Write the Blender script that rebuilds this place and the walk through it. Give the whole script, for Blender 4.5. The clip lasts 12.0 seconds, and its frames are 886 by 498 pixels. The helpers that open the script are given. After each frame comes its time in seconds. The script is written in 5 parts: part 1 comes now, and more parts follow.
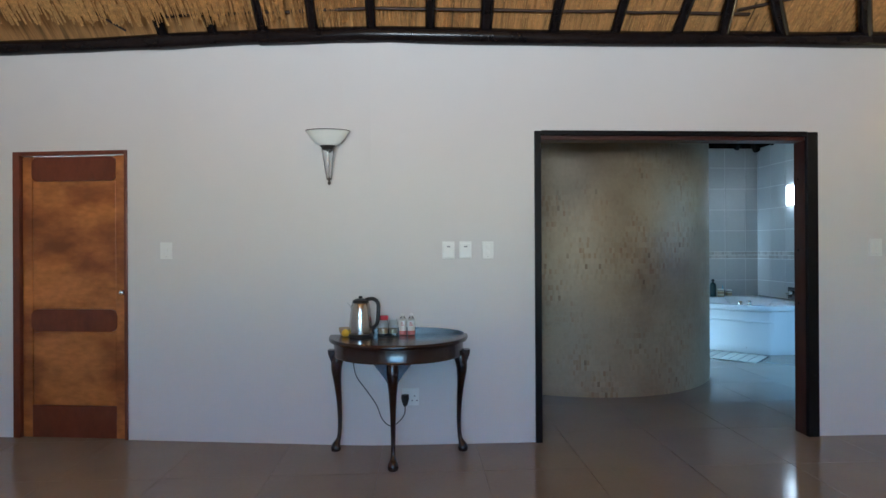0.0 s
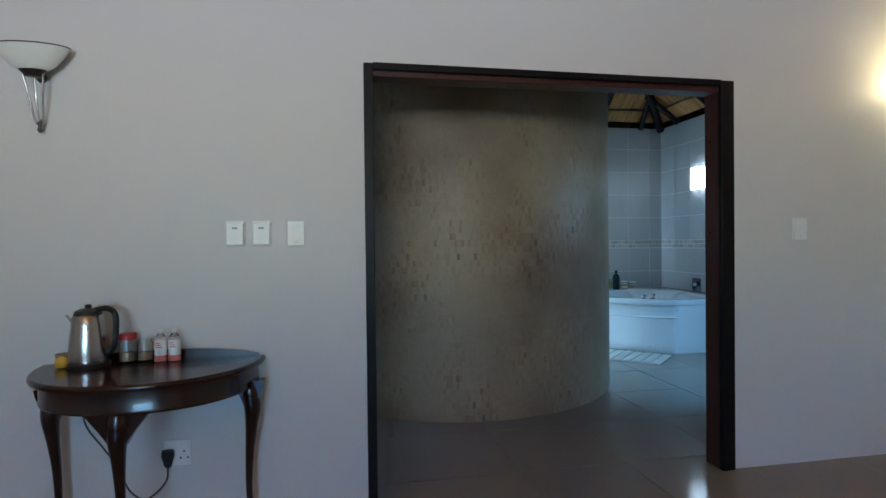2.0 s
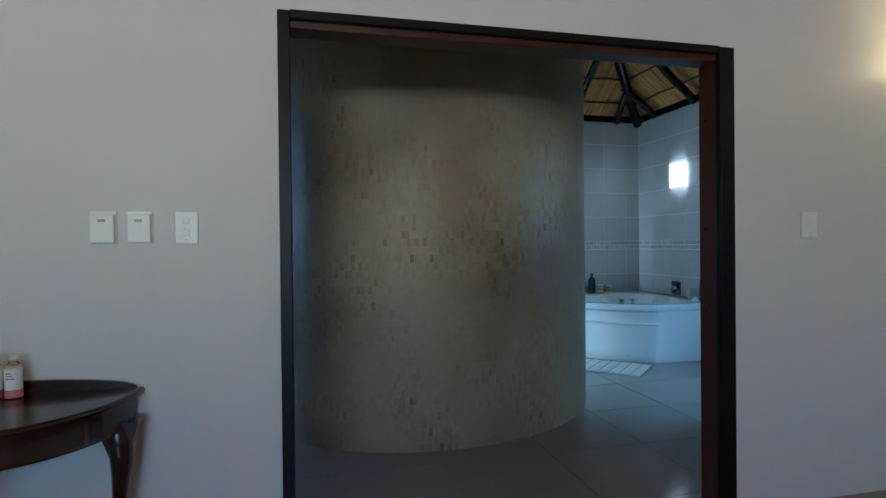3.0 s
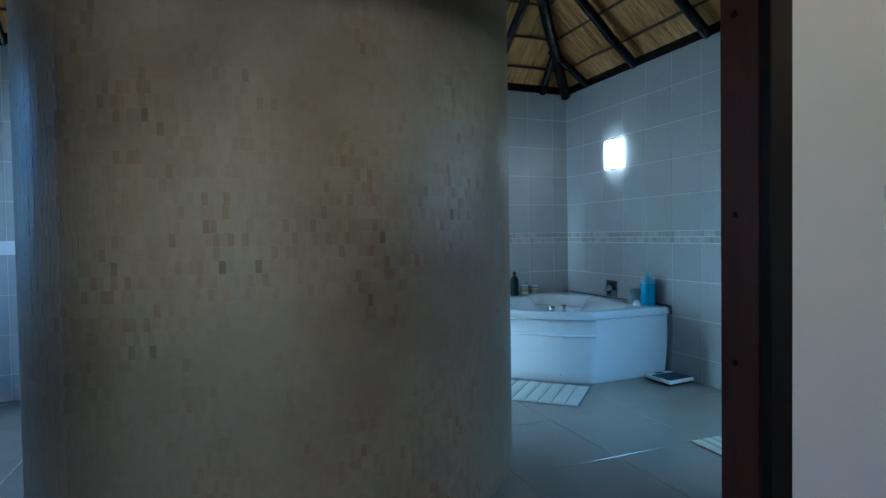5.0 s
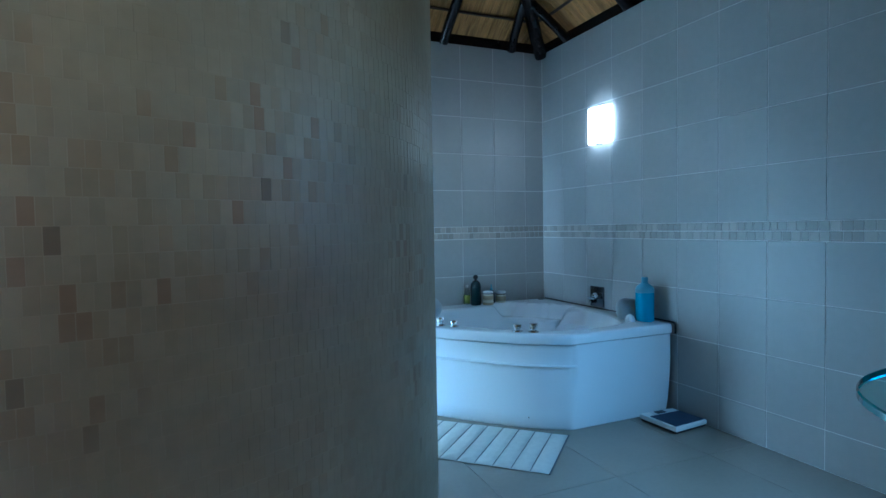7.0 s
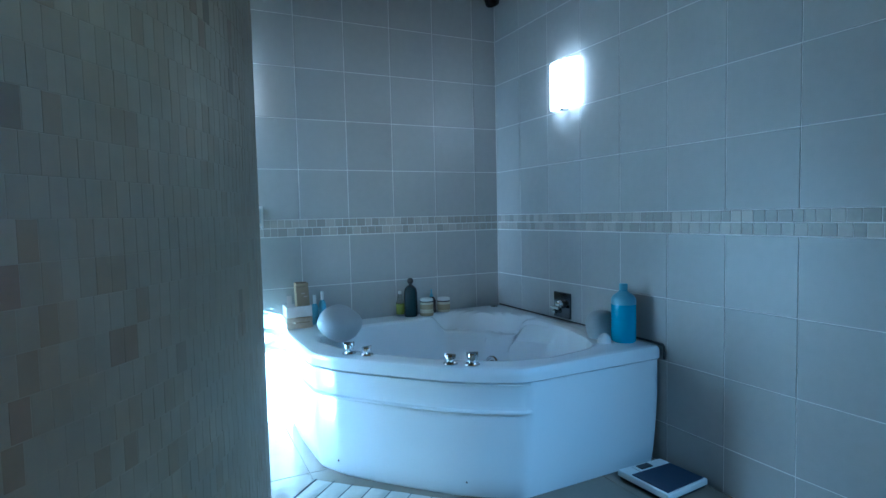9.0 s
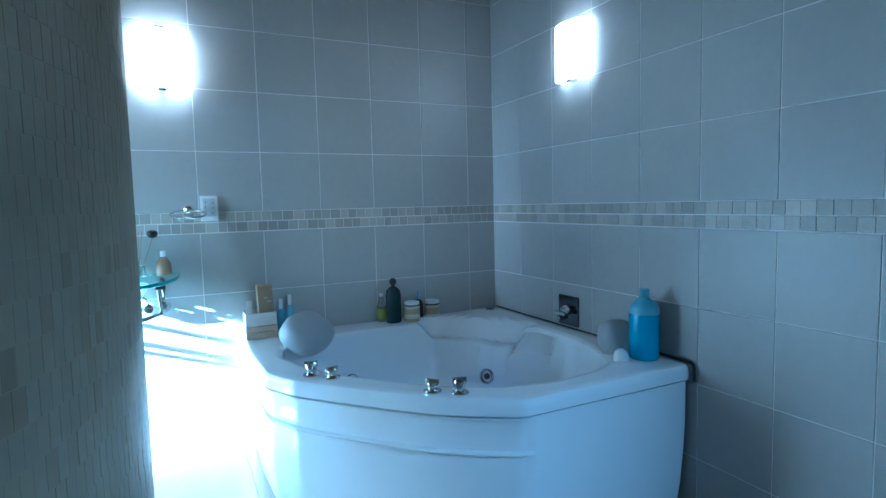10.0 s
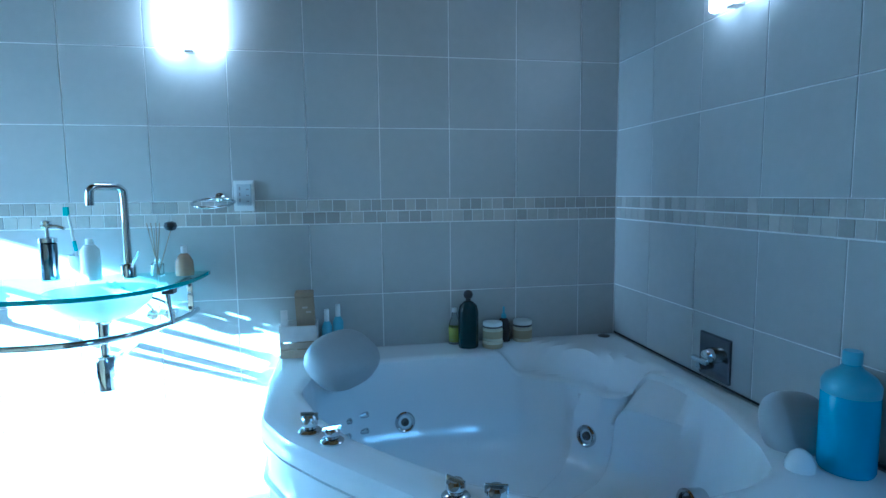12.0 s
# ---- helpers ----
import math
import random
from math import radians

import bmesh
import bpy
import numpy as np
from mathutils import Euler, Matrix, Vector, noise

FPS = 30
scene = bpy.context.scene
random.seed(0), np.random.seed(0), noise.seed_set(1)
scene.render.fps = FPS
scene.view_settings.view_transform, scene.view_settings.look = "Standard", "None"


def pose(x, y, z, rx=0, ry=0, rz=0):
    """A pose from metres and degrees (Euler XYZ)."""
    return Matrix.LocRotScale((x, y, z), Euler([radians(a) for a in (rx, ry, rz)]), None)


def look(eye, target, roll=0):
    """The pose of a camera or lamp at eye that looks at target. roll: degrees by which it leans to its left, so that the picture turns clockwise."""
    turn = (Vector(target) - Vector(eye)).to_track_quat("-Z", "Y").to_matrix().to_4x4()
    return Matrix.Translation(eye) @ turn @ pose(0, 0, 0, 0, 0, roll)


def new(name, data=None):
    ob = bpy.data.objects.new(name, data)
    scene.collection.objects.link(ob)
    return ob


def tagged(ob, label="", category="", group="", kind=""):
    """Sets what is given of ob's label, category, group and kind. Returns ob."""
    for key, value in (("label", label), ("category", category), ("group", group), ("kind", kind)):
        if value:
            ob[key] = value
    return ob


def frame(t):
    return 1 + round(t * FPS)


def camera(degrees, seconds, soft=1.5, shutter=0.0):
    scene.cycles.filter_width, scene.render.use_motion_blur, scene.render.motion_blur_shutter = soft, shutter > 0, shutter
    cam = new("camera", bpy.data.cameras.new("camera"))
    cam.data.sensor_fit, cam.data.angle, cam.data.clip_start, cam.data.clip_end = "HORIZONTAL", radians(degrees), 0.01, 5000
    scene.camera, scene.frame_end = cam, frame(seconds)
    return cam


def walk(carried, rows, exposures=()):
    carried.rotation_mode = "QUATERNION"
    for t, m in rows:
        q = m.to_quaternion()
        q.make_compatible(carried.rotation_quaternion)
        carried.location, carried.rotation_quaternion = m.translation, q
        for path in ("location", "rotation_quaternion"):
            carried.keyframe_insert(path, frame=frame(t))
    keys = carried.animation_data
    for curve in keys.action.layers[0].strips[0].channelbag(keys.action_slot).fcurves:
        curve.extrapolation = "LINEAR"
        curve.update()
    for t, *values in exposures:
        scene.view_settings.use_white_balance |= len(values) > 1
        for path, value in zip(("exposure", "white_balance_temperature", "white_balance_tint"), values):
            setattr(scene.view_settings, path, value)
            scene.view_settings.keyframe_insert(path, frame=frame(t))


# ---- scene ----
cam = camera(77.7, 12.0)
PATH = [
    (0, (1.073, 1.373, 1.355), (1.167, 3.371, 1.358), -0.3),
    (0.5, (1.261, 1.619, 1.329), (1.387, 3.615, 1.345), -0.3),
    (1, (1.401, 1.906, 1.321), (1.568, 3.899, 1.329), -0.5),
    (1.5, (1.588, 2.176, 1.303), (1.851, 4.158, 1.29), -0.5),
    (2, (1.766, 2.463, 1.299), (2.14, 4.427, 1.276), -0.6),
    (2.5, (1.893, 2.721, 1.281), (2.314, 4.676, 1.265), -0.7),
    (3, (2.019, 2.994, 1.278), (2.481, 4.939, 1.263), -0.6),
    (3.2, (2.065, 3.116, 1.278), (2.55, 5.056, 1.258), -0.7),
    (4.8, (2.559, 4.108, 1.296), (3.289, 5.969, 1.248), -1.1),
    (5, (2.625, 4.226, 1.298), (3.361, 6.085, 1.248), -0.9),
    (5.5, (2.799, 4.503, 1.29), (3.548, 6.357, 1.236), -0.9),
    (6, (3.004, 4.771, 1.279), (3.772, 6.617, 1.229), -1.0),
    (6.5, (3.261, 5.017, 1.307), (4.026, 6.864, 1.239), -1.4),
    (6.7, (3.336, 5.114, 1.307), (4.106, 6.958, 1.233), -1.3),
    (8.3, (3.893, 5.807, 1.271), (4.741, 7.616, 1.175), -0.7),
    (8.5, (3.952, 5.873, 1.288), (4.81, 7.677, 1.182), -1.2),
    (9, (4.141, 6.07, 1.311), (5.012, 7.866, 1.189), -1.3),
    (9.5, (4.292, 6.276, 1.319), (5.171, 8.067, 1.18), -1.3),
    (10, (4.432, 6.495, 1.32), (5.3, 8.289, 1.157), -1.4),
    (10.5, (4.57, 6.693, 1.337), (5.41, 8.499, 1.157), -1.2),
    (11, (4.754, 6.846, 1.339), (5.481, 8.7, 1.157), -1.2),
    (11.5, (4.903, 7.003, 1.319), (5.458, 8.915, 1.129), -1.0),
    (12, (5.02, 7.128, 1.331), (5.375, 9.086, 1.128), -0.6),
]
EXPOSURES = [(0.0, 6.35, 5150, 4), (1.5, 6.12, 5100, 4), (2.5, 5.8, 5080, 3), (5.0, 5.85, 4880, 1), (6.5, 5.95, 4550, 0), (9.0, 6.12, 4700, 2), (10.5, 6.12, 4650, 2), (12.0, 5.98, 4350, 0)]
walk(cam, [(t, look(eye, target, roll)) for t, eye, target, roll in PATH], EXPOSURES)

# ---------------- world, sun, large lights ----------------
SUN_AZ, SUN_EL = 14.5, 18.5          # the sun's rays run toward +x, a little toward +y
world = bpy.data.worlds.new("world")
scene.world = world
world.use_nodes = True
wt = world.node_tree
sky = wt.nodes.new("ShaderNodeTexSky")
sky.sky_type = "NISHITA"
sky.sun_disc = False
sky.dust_density, sky.ozone_density = 0.0, 3.0
sky.sun_elevation = radians(SUN_EL)
sky.sun_rotation = radians(270 - SUN_AZ)
wt.links.new(sky.outputs["Color"], wt.nodes["Background"].inputs["Color"])
wt.nodes["Background"].inputs["Strength"].default_value = 0.05

sun_dir = Vector((math.cos(radians(SUN_AZ)) * math.cos(radians(SUN_EL)), math.sin(radians(SUN_AZ)) * math.cos(radians(SUN_EL)), -math.sin(radians(SUN_EL))))
sun = new("sun", bpy.data.lights.new("sun", "SUN"))
sun.data.energy, sun.data.angle, sun.data.color = 5.0, radians(0.5), (1.0, 0.95, 0.88)
sun.matrix_world = look((0, 0, 8), Vector((0, 0, 8)) + sun_dir)


def area_lamp(name, eye, target, w, h, watts, colour):
    ob = new(name, bpy.data.lights.new(name, "AREA"))
    ob.data.shape, ob.data.size, ob.data.size_y, ob.data.energy, ob.data.color = "RECTANGLE", w, h, watts, colour
    ob.matrix_world = look(eye, target)
    return ob


# added fill lamps at the bathroom's unseen windows; the east one lights bath and floor
area_lamp("sky_light_east", (6.40, 5.76, 1.85), (5.4, 7.45, 0.0), 0.45, 0.68, 0.26, (0.37, 0.69, 1.0)).data.spread = radians(76)
# added narrow beam, brightens the north wall by the basin in place of sun bounce
area_lamp("sky_light_west", (-0.58, 8.60, 1.86), (2.9, 9.70, 1.45), 0.8, 1.6, 0.22, (0.66, 0.86, 1.0)).data.spread = radians(24)
# daylight from an assumed opening behind; lamp added indoors, tilted up to brighten upper walls
area_lamp("sky_light_bedroom", (0.6, -2.50, 1.58), (0.8, 0, 4.85), 2.1, 1.35, 4.5, (0.95, 0.97, 0.94)).data.spread = radians(116)

# ---------------- materials ----------------


def mat(name, base, rough=0.5, metal=0.0, vary=0.08, scale=6.0, grain=60.0, bump=0.02, spots=None, spot_at=0.62, spot_soft=0.12, stretch=(1, 1, 1), rand=0.0, coat=0.0, ior=1.45, transmission=0.0, emit=None, emit_power=0.0):
    """A surface with its base colour varied at two scales, a fine relief, optional stains, and a shade of its own per object."""
    m = bpy.data.materials.new(name)
    m.use_nodes = True
    nt = m.node_tree
    b = nt.nodes["Principled BSDF"]
    b.inputs["Roughness"].default_value = rough
    b.inputs["Metallic"].default_value = metal
    b.inputs["IOR"].default_value = ior
    b.inputs["Coat Weight"].default_value = coat
    b.inputs["Coat Roughness"].default_value = 0.08
    b.inputs["Transmission Weight"].default_value = transmission
    tc = nt.nodes.new("ShaderNodeTexCoord")
    mp = nt.nodes.new("ShaderNodeMapping")
    mp.inputs["Scale"].default_value = stretch
    geo = nt.nodes.new("ShaderNodeNewGeometry")
    nt.links.new(geo.outputs["Position"], mp.inputs["Vector"])
    big = nt.nodes.new("ShaderNodeTexNoise")
    big.inputs["Scale"].default_value, big.inputs["Detail"].default_value = scale, 4
    fine = nt.nodes.new("ShaderNodeTexNoise")
    fine.inputs["Scale"].default_value, fine.inputs["Detail"].default_value = grain, 3
    for n in (big, fine):
        nt.links.new(mp.outputs["Vector"], n.inputs["Vector"])
    mix = nt.nodes.new("ShaderNodeMix")
    mix.data_type = "FLOAT"
    mix.inputs["Factor"].default_value = 0.4
    nt.links.new(big.outputs["Fac"], mix.inputs[2])
    nt.links.new(fine.outputs["Fac"], mix.inputs[3])
    total = mix.outputs[0]
    if rand:
        oi = nt.nodes.new("ShaderNodeObjectInfo")
        add = nt.nodes.new("ShaderNodeMath")
        add.operation = "MULTIPLY_ADD"
        nt.links.new(oi.outputs["Random"], add.inputs[0])
        add.inputs[1].default_value = rand
        nt.links.new(total, add.inputs[2])
        sub = nt.nodes.new("ShaderNodeMath")
        sub.operation = "SUBTRACT"
        nt.links.new(add.outputs[0], sub.inputs[0])
        sub.inputs[1].default_value = rand / 2
        total = sub.outputs[0]
    ramp = nt.nodes.new("ShaderNodeValToRGB")
    ramp.color_ramp.elements[0].position, ramp.color_ramp.elements[1].position = 0.25, 0.75
    lo = [max(0.0, c * (1 - vary)) for c in base]
    hi = [min(1.0, c * (1 + vary)) for c in base]
    ramp.color_ramp.elements[0].color, ramp.color_ramp.elements[1].color = (*lo, 1), (*hi, 1)
    nt.links.new(total, ramp.inputs["Fac"])
    colour = ramp.outputs["Color"]
    if spots:
        st = nt.nodes.new("ShaderNodeTexNoise")
        st.inputs["Scale"].default_value, st.inputs["Detail"].default_value = scale * 0.6, 6
        nt.links.new(mp.outputs["Vector"], st.inputs["Vector"])
        sr = nt.nodes.new("ShaderNodeValToRGB")
        sr.color_ramp.elements[0].position, sr.color_ramp.elements[1].position = spot_at, spot_at + spot_soft
        nt.links.new(st.outputs["Fac"], sr.inputs["Fac"])
        mc = nt.nodes.new("ShaderNodeMix")
        mc.data_type = "RGBA"
        nt.links.new(sr.outputs["Color"], mc.inputs["Factor"])
        nt.links.new(colour, mc.inputs[6])
        mc.inputs[7].default_value = (*spots, 1)
        colour = mc.outputs[2]
    nt.links.new(colour, b.inputs["Base Color"])
    rr = nt.nodes.new("ShaderNodeMapRange")
    rr.inputs["To Min"].default_value, rr.inputs["To Max"].default_value = max(0.0, rough * 0.8), min(1.0, rough * 1.2)
    nt.links.new(big.outputs["Fac"], rr.inputs["Value"])
    nt.links.new(rr.outputs["Result"], b.inputs["Roughness"])
    if bump:
        bp = nt.nodes.new("ShaderNodeBump")
        bp.inputs["Strength"].default_value, bp.inputs["Distance"].default_value = 0.5, bump
        nt.links.new(mix.outputs[0], bp.inputs["Height"])
        nt.links.new(bp.outputs["Normal"], b.inputs["Normal"])
    if emit:
        b.inputs["Emission Color"].default_value = (*emit, 1)
        b.inputs["Emission Strength"].default_value = emit_power
    return m


M = dict(
    wall=mat("painted_plaster", (0.66, 0.64, 0.63), 0.6, vary=0.03, scale=1.2, grain=180, bump=0.0012),
    grout=mat("tile_grout", (0.80, 0.79, 0.77), 0.85, vary=0.12, scale=5, grain=120, bump=0.001),
    tile=mat("grey_wall_tile", (0.42, 0.415, 0.40), 0.36, vary=0.07, scale=2.5, grain=22, bump=0.0006, rand=0.25, ior=1.40),
    band=mat("stone_mosaic_band", (0.41, 0.385, 0.345), 0.4, vary=0.16, scale=9, grain=60, bump=0.001, rand=0.8),
    floor_tile=mat("polished_floor_tile", (0.235, 0.200, 0.158), 0.12, vary=0.08, scale=3, grain=40, bump=0.0, rand=0.15),
    floor_joint=mat("floor_joint", (0.205, 0.175, 0.138), 0.6, vary=0.15, scale=8, bump=0.001),
    dark_wood=mat("black_varnished_pole", (0.010, 0.007, 0.007), 0.22, vary=0.5, scale=7, grain=30, bump=0.004, ior=1.32),
    frame_black=mat("black_painted_frame", (0.006, 0.005, 0.006), 0.42, vary=0.4, scale=9, grain=50, bump=0.003, ior=1.28, spots=(0.07, 0.065, 0.06), spot_at=0.68),
    mahogany=mat("red_hardwood", (0.050, 0.013, 0.008), 0.42, vary=0.35, scale=4, grain=14, bump=0.001, stretch=(6, 6, 0.6), coat=0.05),
    door_wood=mat("orange_varnished_wood", (0.42, 0.150, 0.036), 0.32, vary=0.5, scale=3.2, grain=16, bump=0.0008, stretch=(1.0, 1.0, 2.0), coat=0.3, spots=(0.17, 0.045, 0.012), spot_at=0.44, spot_soft=0.22),
    door_trim=mat("dark_red_varnished_wood", (0.135, 0.030, 0.013), 0.35, vary=0.3, scale=4, grain=14, bump=0.001, stretch=(2, 2, 1.2), coat=0.2),
    table_wood=mat("dark_mahogany_polish", (0.020, 0.006, 0.004), 0.24, vary=0.4, scale=6, grain=20, bump=0.0006, stretch=(3, 3, 1), coat=0.25),
    white_plastic=mat("white_plastic", (0.8, 0.8, 0.78), 0.35, vary=0.02, bump=0.0),
    black_plastic=mat("black_plastic", (0.015, 0.015, 0.016), 0.35, vary=0.2, bump=0.0),
    acrylic=mat("white_bath_acrylic", (0.80, 0.815, 0.82), 0.20, vary=0.015, scale=2, bump=0.0, coat=0.15),
    chrome=mat("chrome", (0.60, 0.61, 0.62), 0.07, 1.0, vary=0.03, bump=0.0),
    steel=mat("brushed_steel", (0.48, 0.47, 0.46), 0.24, 1.0, vary=0.1, scale=8, grain=90, bump=0.0003, stretch=(1, 1, 12)),
    dark_metal=mat("dark_bronze_metal", (0.10, 0.09, 0.08), 0.35, 0.9, vary=0.2, bump=0.0005),
    alabaster=mat("frosted_glass_bowl", (0.74, 0.76, 0.71), 0.3, vary=0.06, scale=9, bump=0.0004),
    alabaster_lit=mat("lit_frosted_glass_bowl", (0.8, 0.76, 0.66), 0.3, vary=0.05, bump=0.0, emit=(1.0, 0.72, 0.30), emit_power=0.32),
    lamp_glass=mat("lit_white_glass", (0.85, 0.85, 0.84), 0.25, vary=0.02, bump=0.0, emit=(0.90, 0.97, 1.0), emit_power=0.13),
    lamp_glass_bright=mat("brightly_lit_white_glass", (0.85, 0.85, 0.84), 0.25, vary=0.02, bump=0.0, emit=(0.90, 0.97, 1.0), emit_power=0.28),
    glass=mat("clear_glass", (0.93, 0.97, 0.96), 0.02, vary=0.0, bump=0.0, transmission=1.0),
    ceramic=mat("white_ceramic", (0.82, 0.82, 0.81), 0.1, vary=0.01, bump=0.0),
    cotton_beige=mat("beige_cotton", (0.46, 0.40, 0.29), 0.9, vary=0.12, scale=25, grain=160, bump=0.004),
    beige_thread=mat("tan_stripe_thread", (0.30, 0.25, 0.17), 0.9, vary=0.2, bump=0.001),
    cotton=mat("off_white_cotton", (0.50, 0.48, 0.43), 0.9, vary=0.12, scale=25, grain=160, bump=0.004),
    rubber=mat("black_rubber_seal", (0.02, 0.02, 0.02), 0.6, vary=0.2, bump=0.0),
    foam=mat("grey_cushion_vinyl", (0.38, 0.40, 0.41), 0.45, vary=0.06, scale=8, bump=0.0008),
    blue_liquid=mat("blue_translucent_plastic", (0.05, 0.36, 0.56), 0.25, vary=0.06, scale=6, bump=0.0),
    pale_blue=mat("pale_blue_plastic", (0.17, 0.42, 0.54), 0.3, vary=0.05, bump=0.0),
    green_bottle=mat("dark_green_bottle_plastic", (0.005, 0.022, 0.024), 0.25, vary=0.2, bump=0.0),
    kraft=mat("brown_kraft_paper", (0.36, 0.26, 0.17), 0.8, vary=0.12, scale=14, bump=0.001),
    crate_wood=mat("pale_crate_wood", (0.56, 0.44, 0.34), 0.7, vary=0.16, scale=10, grain=40, bump=0.001),
    cream=mat("cream_label", (0.66, 0.60, 0.44), 0.6, vary=0.06, bump=0.0),
    yellow=mat("yellow_plastic", (0.75, 0.46, 0.03), 0.4, vary=0.08, bump=0.0),
    red=mat("red_plastic", (0.42, 0.02, 0.03), 0.4, vary=0.08, bump=0.0),
    pink=mat("pink_red_label", (0.52, 0.16, 0.14), 0.5, vary=0.1, bump=0.0),
    navy=mat("navy_ribbed_rubber", (0.035, 0.05, 0.085), 0.55, vary=0.15, scale=30, bump=0.001),
    teal=mat("teal_plastic", (0.02, 0.38, 0.36), 0.4, vary=0.05, bump=0.0),
    thread=mat("dark_stripe_thread", (0.12, 0.12, 0.13), 0.9, vary=0.2, bump=0.001),
    cord=mat("grey_flex_cord", (0.05, 0.05, 0.05), 0.5, vary=0.1, bump=0.0),
    amber=mat("amber_bottle_glass", (0.42, 0.27, 0.17), 0.2, vary=0.1, bump=0.0),
    olive=mat("olive_soap_bottle", (0.30, 0.34, 0.05), 0.25, vary=0.1, bump=0.0),
)


for key, st in (("thatch_ns", (1, 0.06, 0.06)), ("thatch_ew", (0.06, 1, 0.06))):
    M[key] = mat("golden_thatch_" + key[-2:], (0.43, 0.220, 0.070), 0.85, vary=0.75, scale=26, grain=130, bump=0.02, stretch=st, spots=(0.12, 0.066, 0.022), spot_at=0.56)
M["reed"] = mat("golden_reed", (0.54, 0.305, 0.10), 0.8, vary=0.6, scale=40, grain=150, bump=0.0)
M["lath"] = mat("dark_lath", (0.045, 0.022, 0.012), 0.6, vary=0.4, scale=12, bump=0.002)
M["crate_pale"] = mat("whitewashed_crate_wood", (0.66, 0.60, 0.57), 0.7, vary=0.1, scale=10, grain=40, bump=0.001)
M["teal_glass"] = mat("teal_glass_edge", (0.04, 0.30, 0.30), 0.08, vary=0.2, scale=5, bump=0.0, coat=0.5)
M["grey_plastic"] = mat("grey_plastic", (0.32, 0.32, 0.33), 0.4, vary=0.05, bump=0.0)

M["label_tan"] = mat("tan_label", (0.42, 0.33, 0.20), 0.7, vary=0.1, bump=0.0)
M["dark_glass"] = mat("dark_brown_glass", (0.03, 0.022, 0.02), 0.12, vary=0.2, bump=0.0)
M["dark_chrome"] = mat("dark_polished_metal", (0.16, 0.17, 0.19), 0.12, 1.0, vary=0.1, bump=0.0)
M["pale_panel"] = mat("pale_grey_panel", (0.55, 0.58, 0.60), 0.4, vary=0.05, bump=0.0)
M["frosted"] = mat("frosted_basin_glass", (0.80, 0.90, 0.90), 0.35, vary=0.02, bump=0.0, transmission=0.6)


def mosaic_material(name, source):
    """Cream stone pieces; a few tan, pink-brown or grey ones, by the piece."""
    m = mat(name, (0.345, 0.282, 0.198), 0.48, vary=0.14, scale=1.6, grain=34, bump=0.0012)
    nt = m.node_tree
    b = nt.nodes["Principled BSDF"]
    old = b.inputs["Base Color"].links[0].from_socket
    src = nt.nodes.new("ShaderNodeNewGeometry" if source == "Random Per Island" else "ShaderNodeObjectInfo")
    ramp = nt.nodes.new("ShaderNodeValToRGB")
    ramp.color_ramp.interpolation = "CONSTANT"
    els = ramp.color_ramp.elements
    els[0].position, els[0].color = 0.0, (1.0, 1.0, 1.0, 1)
    els[1].position, els[1].color = 0.30, (0.93, 0.92, 0.90, 1)
    for pos, c in ((0.46, (1.06, 1.05, 1.03)), (0.62, (0.90, 0.86, 0.80)), (0.76, (0.97, 0.90, 0.83)), (0.86, (0.84, 0.74, 0.63)), (0.945, (0.80, 0.64, 0.54)), (0.982, (0.56, 0.49, 0.42))):
        e = els.new(pos)
        e.color = (*c, 1)
    nt.links.new(src.outputs[source], ramp.inputs["Fac"])
    # the odd darker pieces gather in patches
    pos = nt.nodes.new("ShaderNodeNewGeometry")
    clump = nt.nodes.new("ShaderNodeTexNoise")
    clump.inputs["Scale"].default_value, clump.inputs["Detail"].default_value = 2.6, 3
    nt.links.new(pos.outputs["Position"], clump.inputs["Vector"])
    amount = nt.nodes.new("ShaderNodeMapRange")
    amount.inputs["From Min"].default_value, amount.inputs["From Max"].default_value = 0.42, 0.64
    amount.inputs["To Min"].default_value, amount.inputs["To Max"].default_value = 0.12, 1.0
    nt.links.new(clump.outputs["Fac"], amount.inputs["Value"])
    fade = nt.nodes.new("ShaderNodeMix")
    fade.data_type = "RGBA"
    fade.inputs[6].default_value = (0.95, 0.94, 0.92, 1)
    nt.links.new(amount.outputs["Result"], fade.inputs["Factor"])
    nt.links.new(ramp.outputs["Color"], fade.inputs[7])
    mul = nt.nodes.new("ShaderNodeMix")
    mul.data_type, mul.blend_type = "RGBA", "MULTIPLY"
    mul.inputs["Factor"].default_value = 1.0
    nt.links.new(old, mul.inputs[6])
    nt.links.new(fade.outputs[2], mul.inputs[7])
    # broad tan staining across the wall
    geo = nt.nodes.new("ShaderNodeNewGeometry")
    st = nt.nodes.new("ShaderNodeTexNoise")
    st.inputs["Scale"].default_value, st.inputs["Detail"].default_value = 1.4, 5
    nt.links.new(geo.outputs["Position"], st.inputs["Vector"])
    sr = nt.nodes.new("ShaderNodeValToRGB")
    sr.color_ramp.elements[0].position, sr.color_ramp.elements[0].color = 0.40, (1, 0.95, 0.87, 1)
    sr.color_ramp.elements[1].position, sr.color_ramp.elements[1].color = 0.66, (0.64, 0.56, 0.47, 1)
    nt.links.new(st.outputs["Fac"], sr.inputs["Fac"])
    two = nt.nodes.new("ShaderNodeMix")
    two.data_type, two.blend_type = "RGBA", "MULTIPLY"
    two.inputs["Factor"].default_value = 1.0
    nt.links.new(mul.outputs[2], two.inputs[6])
    nt.links.new(sr.outputs["Color"], two.inputs[7])
    nt.links.new(two.outputs[2], b.inputs["Base Color"])
    return m


